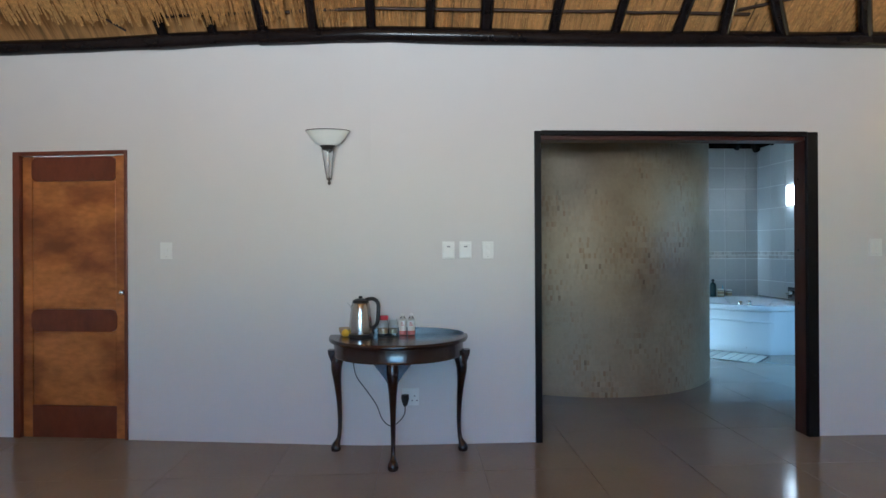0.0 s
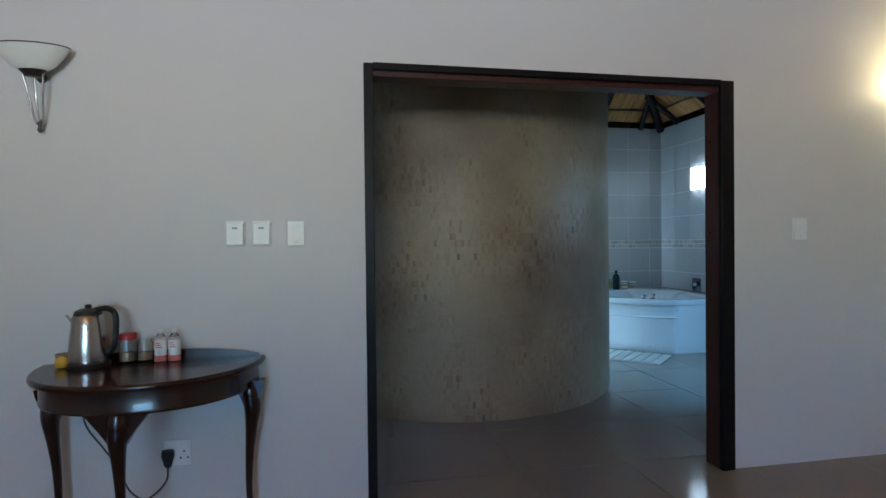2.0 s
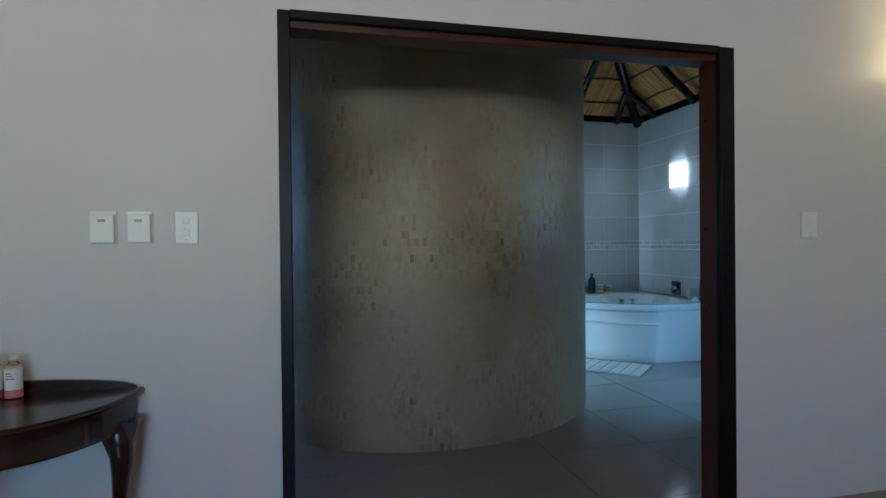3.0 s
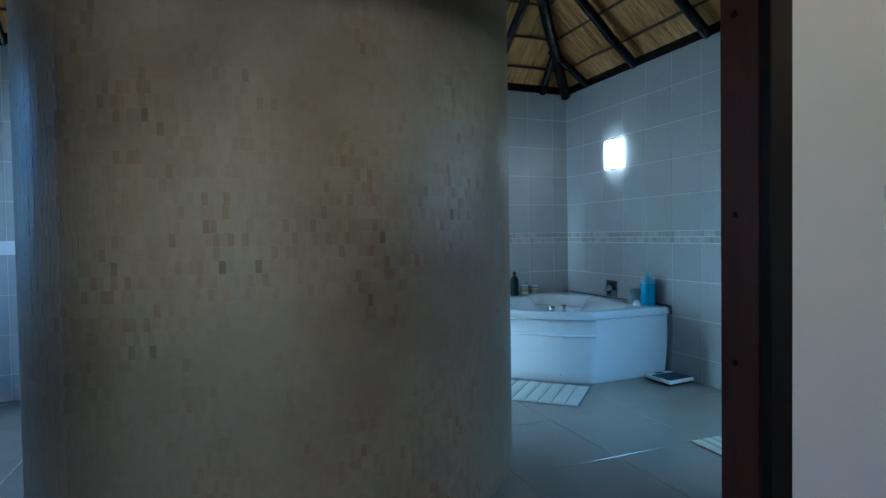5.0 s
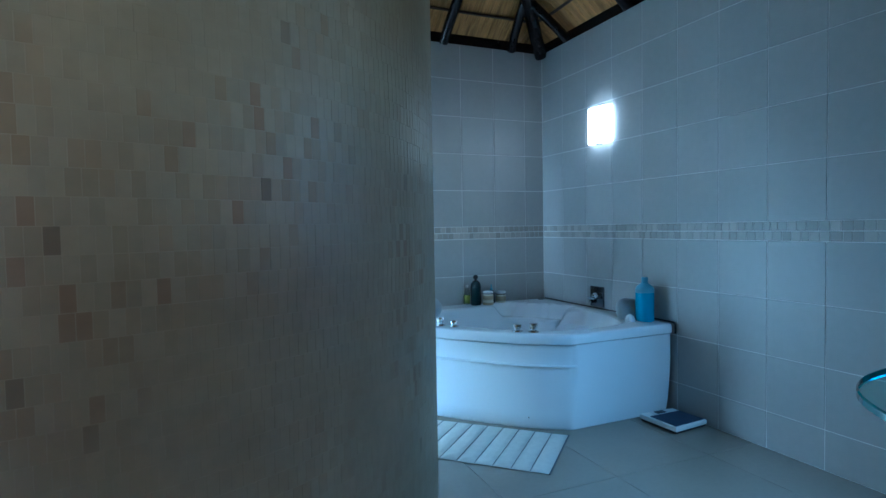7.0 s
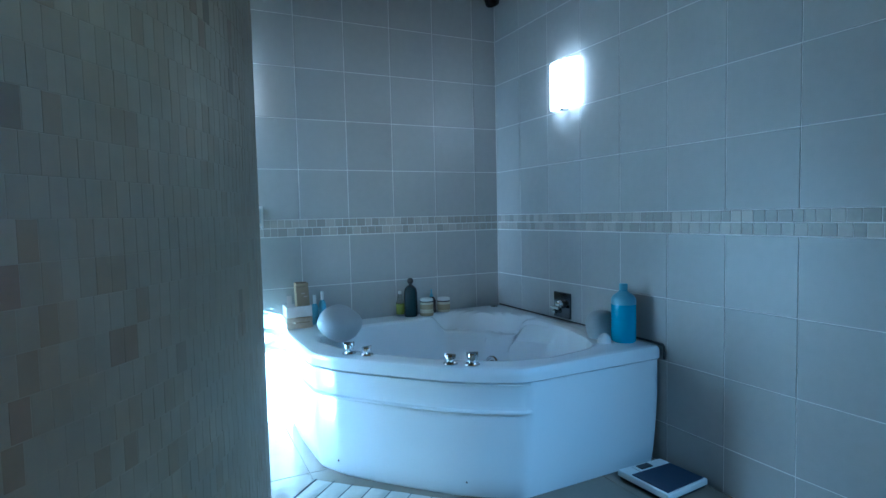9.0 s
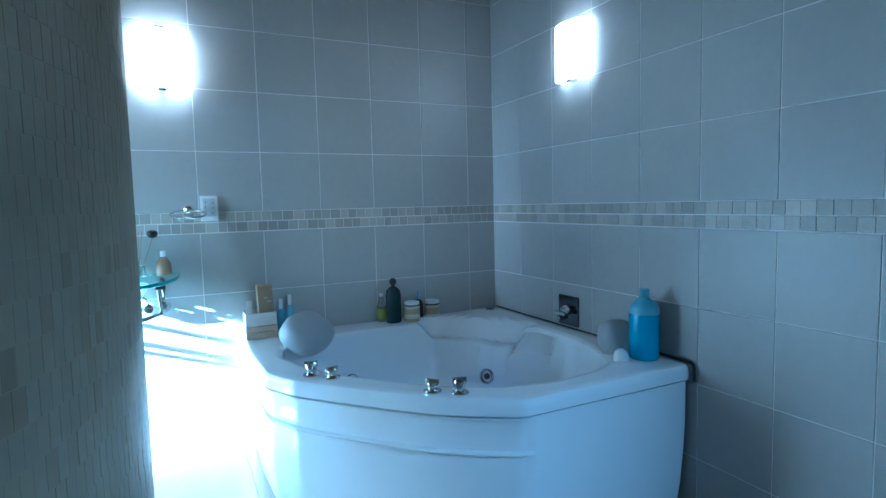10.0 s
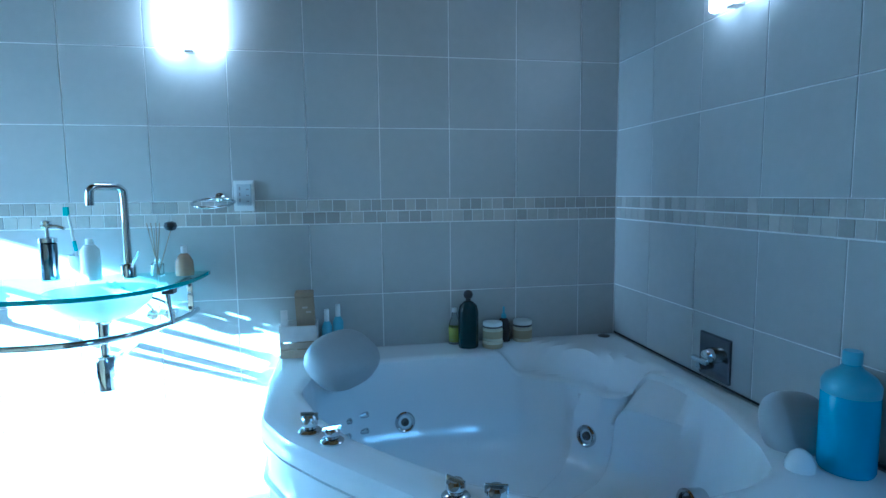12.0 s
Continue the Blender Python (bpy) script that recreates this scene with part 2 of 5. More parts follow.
M["column"] = mosaic_material("mosaic_grout", "Random")
M["mosaic"] = mosaic_material("stone_mosaic", "Random")
M["mosaic_field"] = mosaic_material("stone_mosaic_field", "Random Per Island")

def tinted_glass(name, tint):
    """Clear tinted glass with a weak gloss."""
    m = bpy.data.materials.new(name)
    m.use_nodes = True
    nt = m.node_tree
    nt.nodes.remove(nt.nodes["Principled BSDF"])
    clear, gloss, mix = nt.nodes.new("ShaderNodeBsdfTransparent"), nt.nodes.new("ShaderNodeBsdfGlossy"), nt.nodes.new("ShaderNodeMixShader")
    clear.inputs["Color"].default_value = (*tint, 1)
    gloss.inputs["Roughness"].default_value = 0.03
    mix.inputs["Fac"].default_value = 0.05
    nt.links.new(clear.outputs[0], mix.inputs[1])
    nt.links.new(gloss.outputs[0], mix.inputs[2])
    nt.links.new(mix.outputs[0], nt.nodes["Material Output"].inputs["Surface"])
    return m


# the window panes' blue is made up, to turn the incoming daylight bluer
M["tinted"] = tinted_glass("blue_light_filter_glass", (0.70, 0.87, 1.0))
M["counter_glass"] = tinted_glass("green_tinted_counter_glass", (0.84, 0.96, 0.94))

# ---------------- mesh helpers ----------------


def link(name, bm, material, smooth=None):
    me = bpy.data.meshes.new(name)
    bmesh.ops.recalc_face_normals(bm, faces=bm.faces)
    bm.to_mesh(me)
    bm.free()
    me.materials.append(material)
    if smooth is not None:
        me.shade_smooth()
        me.set_sharp_from_angle(angle=radians(smooth))
    return new(name, me)


def part(name, bm, material, parent, label="", smooth=None):
    ob = link(name, bm, material, smooth)
    ob.parent = parent
    ob.matrix_parent_inverse = parent.matrix_world.inverted()
    return tagged(ob, label)


def thing(name, x, y, z, label, category, group="", kind=""):
    ob = new(name)
    ob.empty_display_size = 0.05
    ob.matrix_world = ob.matrix_basis = Matrix.Translation((x, y, z))
    return tagged(ob, label, category, group, kind)


def box(bm, a, b, bevel=0.0, m=None):
    r = bmesh.ops.create_cube(bm, size=1.0)
    vs = r["verts"]
    c = [(p + q) / 2 for p, q in zip(a, b)]
    s = [abs(q - p) for p, q in zip(a, b)]
    for v in vs:
        v.co = Vector((v.co.x * s[0] + c[0], v.co.y * s[1] + c[1], v.co.z * s[2] + c[2]))
    if bevel:
        es = list({e for v in vs for e in v.link_edges})
        out = bmesh.ops.bevel(bm, geom=es, offset=bevel, segments=2, affect="EDGES", profile=0.5)
        vs = list({v for f in out["faces"] for v in f.verts} | {v for v in vs if v.is_valid})
    if m is not None:
        bmesh.ops.transform(bm, matrix=m, verts=[v for v in vs if v.is_valid])
    return bm


def boxed(a, b, bevel=0.0, m=None):
    return box(bmesh.new(), a, b, bevel, m)


def rings(bm, loops, close=True, cap0=False, cap1=False):
    """Skin a stack of closed loops that have the same count of points."""
    made = [[bm.verts.new(p) for p in loop] for loop in loops]
    n = len(made[0])
    for a, b in zip(made, made[1:]):
        for i in range(n if close else n - 1):
            j = (i + 1) % n
            bm.faces.new((a[i], a[j], b[j], b[i]))
    if cap0:
        bm.faces.new(list(reversed(made[0])))
    if cap1:
        bm.faces.new(made[-1])
    return bm


def lathe(profile, at=(0, 0, 0), seg=28, m=None, bm=None, sx=1.0, sy=1.0):
    """A turned shape about z: profile of (radius, height), closed at ends where the radius is 0."""
    bm = bm or bmesh.new()
    loops = []
    for r, z in profile:
        r = max(r, 1e-4)
        loops.append([Vector((r * sx * math.cos(2 * math.pi * i / seg), r * sy * math.sin(2 * math.pi * i / seg), z)) for i in range(seg)])
    if m is not None:
        loops = [[m @ p for p in l] for l in loops]
    loops = [[p + Vector(at) for p in l] for l in loops]
    return rings(bm, loops, True, True, True)


def spline(pts, n=8, closed=False):
    """Catmull-Rom through the points."""
    pts = [Vector(p) for p in pts]
    out = []
    k = len(pts)
    for i in range(k if closed else k - 1):
        p = [pts[(i + d) % k] if closed else pts[min(max(i + d, 0), k - 1)] for d in (-1, 0, 1, 2)]
        for s in range(n):
            t = s / n
            out.append(0.5 * (2 * p[1] + (p[2] - p[0]) * t + (2 * p[0] - 5 * p[1] + 4 * p[2] - p[3]) * t * t + (3 * p[1] - p[0] - 3 * p[2] + p[3]) * t ** 3))
    if not closed:
        out.append(pts[-1])
    return out


def tube(pts, radius, seg=10, bm=None, closed=False, uneven=0.0):
    """A round bar along points; radius is a number or one per point."""
    bm = bm or bmesh.new()
    pts = [Vector(p) for p in pts]
    k = len(pts)
    rad = radius if isinstance(radius, (list, tuple)) else [radius] * k
    loops, up = [], None
    for i, p in enumerate(pts):
        d = (pts[(i + 1) % k] - pts[i - 1]) if closed else (pts[min(i + 1, k - 1)] - pts[max(i - 1, 0)])
        d.normalize()
        if up is None:
            up = Vector((0, 0, 1)) if abs(d.z) < 0.9 else Vector((1, 0, 0))
        side = d.cross(up).normalized()
        up = side.cross(d).normalized()
        loop = []
        for s in range(seg):
            a = 2 * math.pi * s / seg
            r = rad[i]
            if uneven:
                r *= 1 + uneven * noise.noise(Vector((p.x * 3 + math.cos(a), p.y * 3 + math.sin(a), p.z * 3)))
            loop.append(p + side * (r * math.cos(a)) + up * (r * math.sin(a)))
        loops.append(loop)
    if closed:
        loops.append(loops[0])
        return rings(bm, loops, True)
    return rings(bm, loops, True, True, True)


def prism(outline, z0, z1, bm=None):
    bm = bm or bmesh.new()
    return rings(bm, [[(p[0], p[1], z0) for p in outline], [(p[0], p[1], z1) for p in outline]], True, True, True)


def structure(ob, label):
    return tagged(ob, label, kind="structure")

# ---------------- the plan ----------------
WALL_Y, WALL_B = 5.205, 5.330        # bedroom face and bathroom face of the wall between
EAST, NORTH, WEST = 6.363, 9.683, -0.60
TOP = 2.90                           # top of the bathroom's walls
OP_L, OP_R, OP_T = 1.902, 3.946, 2.186


def wall_line(x):
    """The bedroom wall bends gently back at its west end."""
    s = max(0.0, 0.95 - x)
    return WALL_Y + (0.16 * s * s if s < 0.4 else 0.0256 + 0.128 * (s - 0.4))


def mesh_wall(name, pieces, material, label):
    bm = bmesh.new()
    for a, b in pieces:
        box(bm, a, b)
    return structure(link(name, bm, material), label)


# bedroom wall, bent part: door opening x -1.62 .. -0.93
bm = bmesh.new()


def bent_panel(x0, x1, z0, z1, n):
    for i in range(n):
        a, b = x0 + (x1 - x0) * i / n, x0 + (x1 - x0) * (i + 1) / n
        ya, yb = wall_line(a), wall_line(b)
        lo = [(a, ya, z0), (b, yb, z0), (b, yb + 0.125, z0), (a, ya + 0.125, z0)]
        rings(bm, [lo, [(p[0], p[1], z1) for p in lo]], True, True, True)


DOOR_L, DOOR_R, DOOR_T = -1.875, -1.005, 2.085
bent_panel(-3.6, DOOR_L, 0, 2.86, 6)
bent_panel(DOOR_L, DOOR_R, DOOR_T, 2.86, 2)
bent_panel(DOOR_R, 0.95, 0, 2.86, 10)
box(bm, (0.95, WALL_Y, 0), (OP_L, WALL_B, 2.86))
box(bm, (OP_L, WALL_Y, OP_T), (OP_R, WALL_B, 2.86))
box(bm, (OP_R, WALL_Y, 0), (6.4, WALL_B, 2.86))
structure(link("wall_between", bm, M["wall"]), "pale grey painted plaster wall with a wide opening")

# rest of the bedroom, with an assumed, unseen opening behind for daylight
mesh_wall("wall_bedroom_west", [((-3.8, -2.8, 0), (-3.6, 5.8, 2.95))], M["wall"], "pale painted plaster wall")
mesh_wall("wall_bedroom_east", [((6.4, -2.8, 0), (6.6, 5.2, 2.95))], M["wall"], "pale painted plaster wall")
mesh_wall("wall_bedroom_south", [((-3.6, -2.8, 0), (-1.1, -2.6, 2.95)), ((2.3, -2.8, 0), (6.4, -2.6, 2.95)), ((-1.1, -2.8, 2.3), (2.3, -2.6, 2.95)), ((-1.1, -2.8, 0), (-0.5, -2.6, 2.3)), ((1.7, -2.8, 0), (2.3, -2.6, 2.3)), ((-0.5, -2.8, 0), (1.7, -2.6, 1.1))], M["wall"], "pale painted plaster wall with an assumed opening, unseen")

# bathroom walls behind the tiles
G = 0.0025
mesh_wall("wall_north", [((WEST - 0.2, NORTH + G, 0), (EAST + 0.2, NORTH + 0.2, TOP))], M["grout"], "tiled bathroom wall with pale grout")
EW = (5.52, 6.00, 1.50, 2.20)          # unseen east window, added for blue fill light: y0, y1, z0, z1
mesh_wall("wall_east", [((EAST + G, WALL_B, 0), (EAST + 0.2, EW[0], TOP)), ((EAST + G, EW[1], 0), (EAST + 0.2, NORTH + G, TOP)), ((EAST + G, EW[0], 0), (EAST + 0.2, EW[1], EW[2])), ((EAST + G, EW[0], EW[3]), (EAST + 0.2, EW[1], TOP))], M["grout"], "tiled bathroom wall with pale grout")
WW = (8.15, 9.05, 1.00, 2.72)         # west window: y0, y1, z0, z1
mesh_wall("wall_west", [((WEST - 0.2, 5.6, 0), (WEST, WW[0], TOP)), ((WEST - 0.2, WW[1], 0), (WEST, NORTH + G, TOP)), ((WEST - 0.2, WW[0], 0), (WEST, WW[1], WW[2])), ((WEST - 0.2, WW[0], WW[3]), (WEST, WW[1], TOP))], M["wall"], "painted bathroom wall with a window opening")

# unseen wall added beyond the bathroom's west window, to block the low sky
mesh_wall("wall_neighbour", [((-20.8, -14, -0.25), (-20.6, 30, 7.85))], M["wall"], "plain unseen wall added to block low sky light")

# ground outside, for the light that comes in
bm = bmesh.new()
bmesh.ops.create_grid(bm, x_segments=2, y_segments=2, size=400)
for v in bm.verts:
    v.co.z = -0.25
structure(link("ground", bm, mat("dry_ground", (0.22, 0.19, 0.13), 0.95, vary=0.3, scale=0.5, bump=0.01)), "dry sandy ground outside")

# floor bed under the tiles
structure(link("floor", boxed((-3.8, -2.8, -0.2), (6.6, 9.9, -0.004)), M["floor_joint"]), "glossy beige porcelain tile floor")

# curved shower wall
CX, CY, CR = 2.87, 7.79, 1.485


def column_outline():
    pts = []
    for i in range(65):
        a = radians(32 - (32 + 122) * i / 64)
        pts.append((CX + CR * math.cos(a), CY + CR * math.sin(a)))
    last = pts[-1]
    tail = spline([(last[0], last[1], 0), (last[0] - 0.13, last[1] + 0.14, 0), (1.83, 6.95, 0), (1.76, 7.35, 0), (1.75, 7.62, 0)], 5)
    return pts + [(p.x, p.y) for p in tail[1:]]


COLUMN = column_outline()
structure(link("shower_wall", prism(COLUMN, 0, 3.0), M["column"], 40), "curved cream stone-mosaic shower wall")



# ---------------- roofs: thatch, rafters, laths ----------------


def slab(corners, t, bm):
    a = [Vector(c) for c in corners]
    n = (a[1] - a[0]).cross(a[2] - a[0]).normalized()
    if n.z < 0:
        n = -n
    return rings(bm, [a, [p + n * t for p in a]], True, True, True)


RISE, EAVE = 0.82, 3.00              # thatch height over the bathroom's walls, and its pitch
yr = (WALL_B + NORTH) / 2
bx0, bx1, by0, by1 = WEST - 0.3, EAST + 0.3, WALL_B - 0.02, NORTH + 0.3
run_n, run_e = by1 - yr, bx1 - (EAST - (NORTH - yr))
ze = EAVE - 0.3 * RISE
zr = ze + run_n * RISE
apex_e, apex_w = (bx1 - run_n, yr, zr), (bx0 + run_n, yr, zr)
zs = zr - (yr - by0) * RISE
for nm, c in (("north", [(bx0, by1, ze), (bx1, by1, ze), apex_e, apex_w]), ("east", [(bx1, by1, ze), (bx1, by0 - 0.0, ze), (apex_e[0], by0, zr), apex_e]),
              ("south", [(bx1, by0, zs), (bx0, by0 + 0.22, zs), apex_w, apex_e]), ("west", [(bx0, by0 + 0.22, ze), (bx0, by1, ze), apex_w, (apex_w[0], by0, zr)])):
    bm = bmesh.new()
    slab(c, 0.22, bm)
    structure(link("ceiling_" + nm, bm, M["thatch_ew"] if nm in ("east", "west") else M["thatch_ns"]), "underside of a golden thatched roof")
mesh_wall("wall_between_upper", [((0.9, WALL_Y + 0.03, 2.862), (EAST + 0.3, WALL_B - 0.03, 5.2)), ((WEST - 0.3, WALL_Y + 0.27, 2.862), (0.9, WALL_B + 0.22, 5.2))], M["wall"], "plain plaster wall above the opening")

BR, BE = 0.80, 2.93                  # bedroom thatch: pitch, and height over the wall
bm = bmesh.new()
eave = [x / 4 for x in range(-17, 28)]
rings(bm, [[(x, wall_line(x) + 0.6, BE - 0.6 * BR) for x in eave] + [(x, wall_line(x) + 0.6, BE + 0.25 - 0.6 * BR) for x in reversed(eave)],
           [(x, 1.2, BE + (wall_line(x) - 1.2) * BR) for x in eave] + [(x, 1.2, BE + 0.25 + (wall_line(x) - 1.2) * BR) for x in reversed(eave)]], True, True, True)
rings(bm, [[(x, -3.4, BE - 0.6 * BR) for x in eave] + [(x, -3.4, BE + 0.25 - 0.6 * BR) for x in reversed(eave)],
           [(x, 1.25, BE + (wall_line(x) - 1.2) * BR) for x in eave] + [(x, 1.25, BE + 0.3 + (wall_line(x) - 1.2) * BR) for x in reversed(eave)]], True, True, True)
structure(link("ceiling_bedroom", bm, M["thatch_ns"]), "underside of a golden thatched roof")
bm = bmesh.new()
for x in (-3.9, 6.45):
    a = [(x, -3.4, 2.4), (x, 6.6, 2.4), (x, 6.6, 3.2), (x, 1.2, 7.2), (x, -3.4, 3.2)]
    rings(bm, [a, [(p[0] + 0.15, p[1], p[2]) for p in a]], True, True, True)
structure(link("gable_walls", bm, M["wall"]), "pale painted gable wall")


def reeds(name, origin, along, up, width, length, count, material):
    """Loose reed ends hanging a little below the thatch: thin slivers along the slope."""
    along, up, origin = Vector(along).normalized(), Vector(up).normalized(), Vector(origin)
    nrm = along.cross(up).normalized()
    if nrm.z > 0:
        nrm = -nrm
    rnd = random.Random(name)
    vs, fs = [], []
    for _ in range(count):
        p = origin + along * rnd.uniform(0, width) + up * rnd.uniform(0, length)
        d = (up + along * rnd.gauss(0, 0.07)).normalized()
        s, h, ln = rnd.uniform(0.0025, 0.005), rnd.uniform(0.004, 0.016), rnd.uniform(0.08, 0.22)
        k = len(vs)
        for q in (p, p + d * ln):
            vs += [tuple(q - along * s), tuple(q + along * s), tuple(q + nrm * h)]
        fs += [(k, k + 3, k + 5, k + 2), (k + 1, k + 2, k + 5, k + 4), (k, k + 2, k + 1), (k + 3, k + 4, k + 5)]
    me = bpy.data.meshes.new(name)
    me.from_pydata(vs, [], fs)
    me.materials.append(material)
    return tagged(new(name, me), "loose golden reed ends of the thatch", "thatch", kind="stuff")


reeds("thatch_reeds", (-2.6, 5.25, BE - 0.03), (1, 0, 0), (0, -1, BR), 7.6, 0.9, 9000, M["reed"])
reeds("thatch_reeds", (4.0, 9.7, EAVE + 0.0), (1, 0, 0), (0, -1, RISE), 2.4, 1.5, 5200, M["reed"])
reeds("thatch_reeds", (6.38, 9.7, EAVE + 0.0), (0, -1, 0), (-1, 0, RISE), 3.2, 1.5, 6500, M["reed"])


def pole(name, a, b, r, label, seg=12):
    a, b = Vector(a), Vector(b)
    n = max(4, int((b - a).length / 0.18))
    pts = [a.lerp(b, i / n) + Vector((noise.noise(a * 3 + Vector((i, 0, 0))) * 0.012, noise.noise(a * 5 + Vector((0, i, 0))) * 0.012, 0)) for i in range(n + 1)]
    return structure(link(name, tube(pts, r, seg, uneven=0.12), M["dark_wood"], 50), label)


# bedroom wall plate: two round poles end to end along the bent wall
RAF = "round rafter pole stained black under the thatch"
for k, (xa, xb) in enumerate(((-3.5, -0.02), (-0.02, 6.3))):
    n = 28
    pts = []
    for i in range(n + 1):
        x = xa + (xb - xa) * i / n
        pts.append((x, wall_line(x) - 0.012 + 0.006 * math.sin(x * 2.3), 2.845 + 0.008 * math.sin(1.7 * x + 1) + (0.0 if k else 0.004)))
    structure(link("beam", tube(pts, 0.056 if k else 0.052, 14, uneven=0.16), M["dark_wood"], 50), "black-stained round wall-plate pole on top of the wall")
for i, x in enumerate((-0.72, -0.36, 0.0, 0.36, 0.765, 1.17, 1.557, 2.045, 2.48, 2.925)):
    r = (0.036, 0.034, 0.038, 0.035, 0.034, 0.036, 0.045, 0.040, 0.036, 0.037)[i]
    y = wall_line(x)
    pole("rafter", (x, y + 0.05, BE - 0.09), (x + 0.05 * (x < 0.5), y - 3.4, BE - 0.06 + 3.4 * BR), r, RAF)
for x, dx in ((3.26, -0.25), (3.72, -0.95), (4.33, -0.9)):
    pole("rafter", (x, WALL_Y, BE - 0.07), (x + dx * 1.6, WALL_Y - 1.6, BE - 0.05 + 1.6 * BR), 0.042, RAF)
# short cut pole ends beside two rafters
for x, y in ((0.47, 4.95), (1.46, 4.86)):
    pole("cut_pole", (x, y, 3.03), (x + 0.01, y - 0.3, 3.23), 0.042, "sawn end of a black-stained roof pole")
for i in range(9):
    d = 0.10 + 0.20 * i
    for k, (xa, xb) in enumerate(((-0.72, 1.5), (1.5, 3.4))):
        pts = [(xa + (xb - xa) * j / 12, wall_line(xa + (xb - xa) * j / 12) - d, BE + d * BR - 0.02 + 0.012 * noise.noise(Vector((j * 0.9, i * 3.1, k)))) for j in range(13)]
        structure(link("lath", tube(pts, 0.011, 7, uneven=0.3), M["lath"], 60), "thin dark split lath tying the thatch")
for i in range(8):
    d = 0.12 + 0.22 * i
    pts = [(3.3 + 0.25 * j - 0.1 * i, WALL_Y - d - 0.05 * j, BE + (d + 0.05 * j) * BR - 0.02 + 0.01 * noise.noise(Vector((j, i, 7)))) for j in range(10)]
    structure(link("lath", tube(pts, 0.011, 7, uneven=0.3), M["lath"], 60), "thin dark split lath tying the thatch")
# not a lath: thin dark rod drawing the diagonal crack line in the thatch
pts = [(-1.9 + 0.09 * j, wall_line(-1.9 + 0.09 * j) - 0.62 + 0.06 * j, BE + (0.62 - 0.06 * j) * BR - 0.012 + 0.012 * noise.noise(Vector((j, 3, 2)))) for j in range(11)]
structure(link("lath", tube(pts, 0.009, 7, uneven=0.4), M["lath"], 60), "thin dark split lath tying the thatch")

# bathroom roof poles: hip, jacks and commons
hz = EAVE - 0.075
pole("hip_rafter", (EAST - 0.02, NORTH - 0.02, hz - 0.04), (EAST - 2.1, NORTH - 2.1, hz - 0.06 + 2.1 * RISE), 0.058, RAF)
pole("rafter", (6.02, NORTH - 0.02, hz - 0.03), (5.93, NORTH - 0.44, hz + 0.40 * RISE), 0.040, RAF)
pole("rafter", (EAST - 0.03, 9.23, hz - 0.03), (EAST - 0.46, 9.30, hz + 0.41 * RISE), 0.040, RAF)
for y in (8.49, 7.63, 6.75):
    pole("rafter", (EAST - 0.03, y, hz - 0.03), (EAST - 2.1, y - 0.05, hz - 0.03 + 2.1 * RISE), 0.044, RAF)
for x in (5.35, 4.55, 3.7, 2.9, 1.9, 1.0, 0.1):
    pole("rafter", (x, NORTH - 0.03, hz - 0.03), (x, yr, hz - 0.03 + (NORTH - yr) * RISE), 0.042, RAF)
for i in range(7):
    d = 0.17 + 0.27 * i
    z = EAVE + d * RISE - 0.025
    n = 16
    pts = [(EAST - d - 0.02 - (EAST - d - WEST) * j / 24, NORTH - d, z + 0.012 * noise.noise(Vector((j * 0.8, i * 2.0, 3)))) for j in range(25)]
    structure(link("lath", tube(pts, 0.012, 7, uneven=0.3), M["lath"], 60), "thin dark split lath tying the thatch")
    pts = [(EAST - d, NORTH - d - 0.02 - (NORTH - d - WALL_B) * j / n, z + 0.012 * noise.noise(Vector((j * 0.8, i * 2.0, 9)))) for j in range(n + 1)]
    structure(link("lath", tube(pts, 0.012, 7, uneven=0.3), M["lath"], 60), "thin dark split lath tying the thatch")
# dark plate on top of the tiled walls
structure(link("wall_plate", boxed((WEST, NORTH + 0.01, 2.885), (EAST, NORTH + 0.18, 2.99)), M["dark_wood"]), "black-stained timber wall plate")
structure(link("wall_plate", boxed((EAST + 0.01, WALL_B, 2.885), (EAST + 0.18, NORTH, 2.99)), M["dark_wood"]), "black-stained timber wall plate")

# ---------------- opening frame and bedroom door ----------------
fr = structure(thing("door_frame", (OP_L + OP_R) / 2, 5.3, 0, "", ""), "black and red-brown timber frame round the wide opening")
part("jamb", boxed((OP_L - 0.004, WALL_Y - 0.02, 0), (OP_L + 0.042, WALL_Y + 0.035, OP_T), 0.004), M["frame_black"], fr)
part("jamb", boxed((OP_L, WALL_Y + 0.037, 0), (OP_L + 0.038, WALL_B + 0.004, OP_T - 0.05), 0.003), M["mahogany"], fr)
part("jamb", boxed((OP_R - 0.076, WALL_Y - 0.02, 0), (OP_R + 0.004, WALL_Y + 0.012, OP_T), 0.004), M["frame_black"], fr)
part("jamb", boxed((OP_R - 0.074, WALL_Y + 0.014, 0), (OP_R - 0.002, WALL_B + 0.004, OP_T - 0.05), 0.003), M["mahogany"], fr, "red-brown varnished timber jamb")
part("lintel", boxed((OP_L + 0.042, WALL_Y - 0.02, OP_T - 0.030), (OP_R - 0.076, WALL_Y + 0.012, OP_T + 0.004), 0.004), M["frame_black"], fr)
part("lintel", boxed((OP_L + 0.038, WALL_Y + 0.014, OP_T - 0.056), (OP_R - 0.074, WALL_B + 0.004, OP_T - 0.002), 0.003), M["mahogany"], fr)
for z in (0.95, 1.34, 1.86):
    part("screw_plug", lathe([(0.0, 0), (0.008, 0.001), (0.008, 0.004), (0, 0.005)], (OP_R - 0.0755, 5.285, z), 10, Matrix.Rotation(radians(-90), 4, "Y")), M["frame_black"], fr)

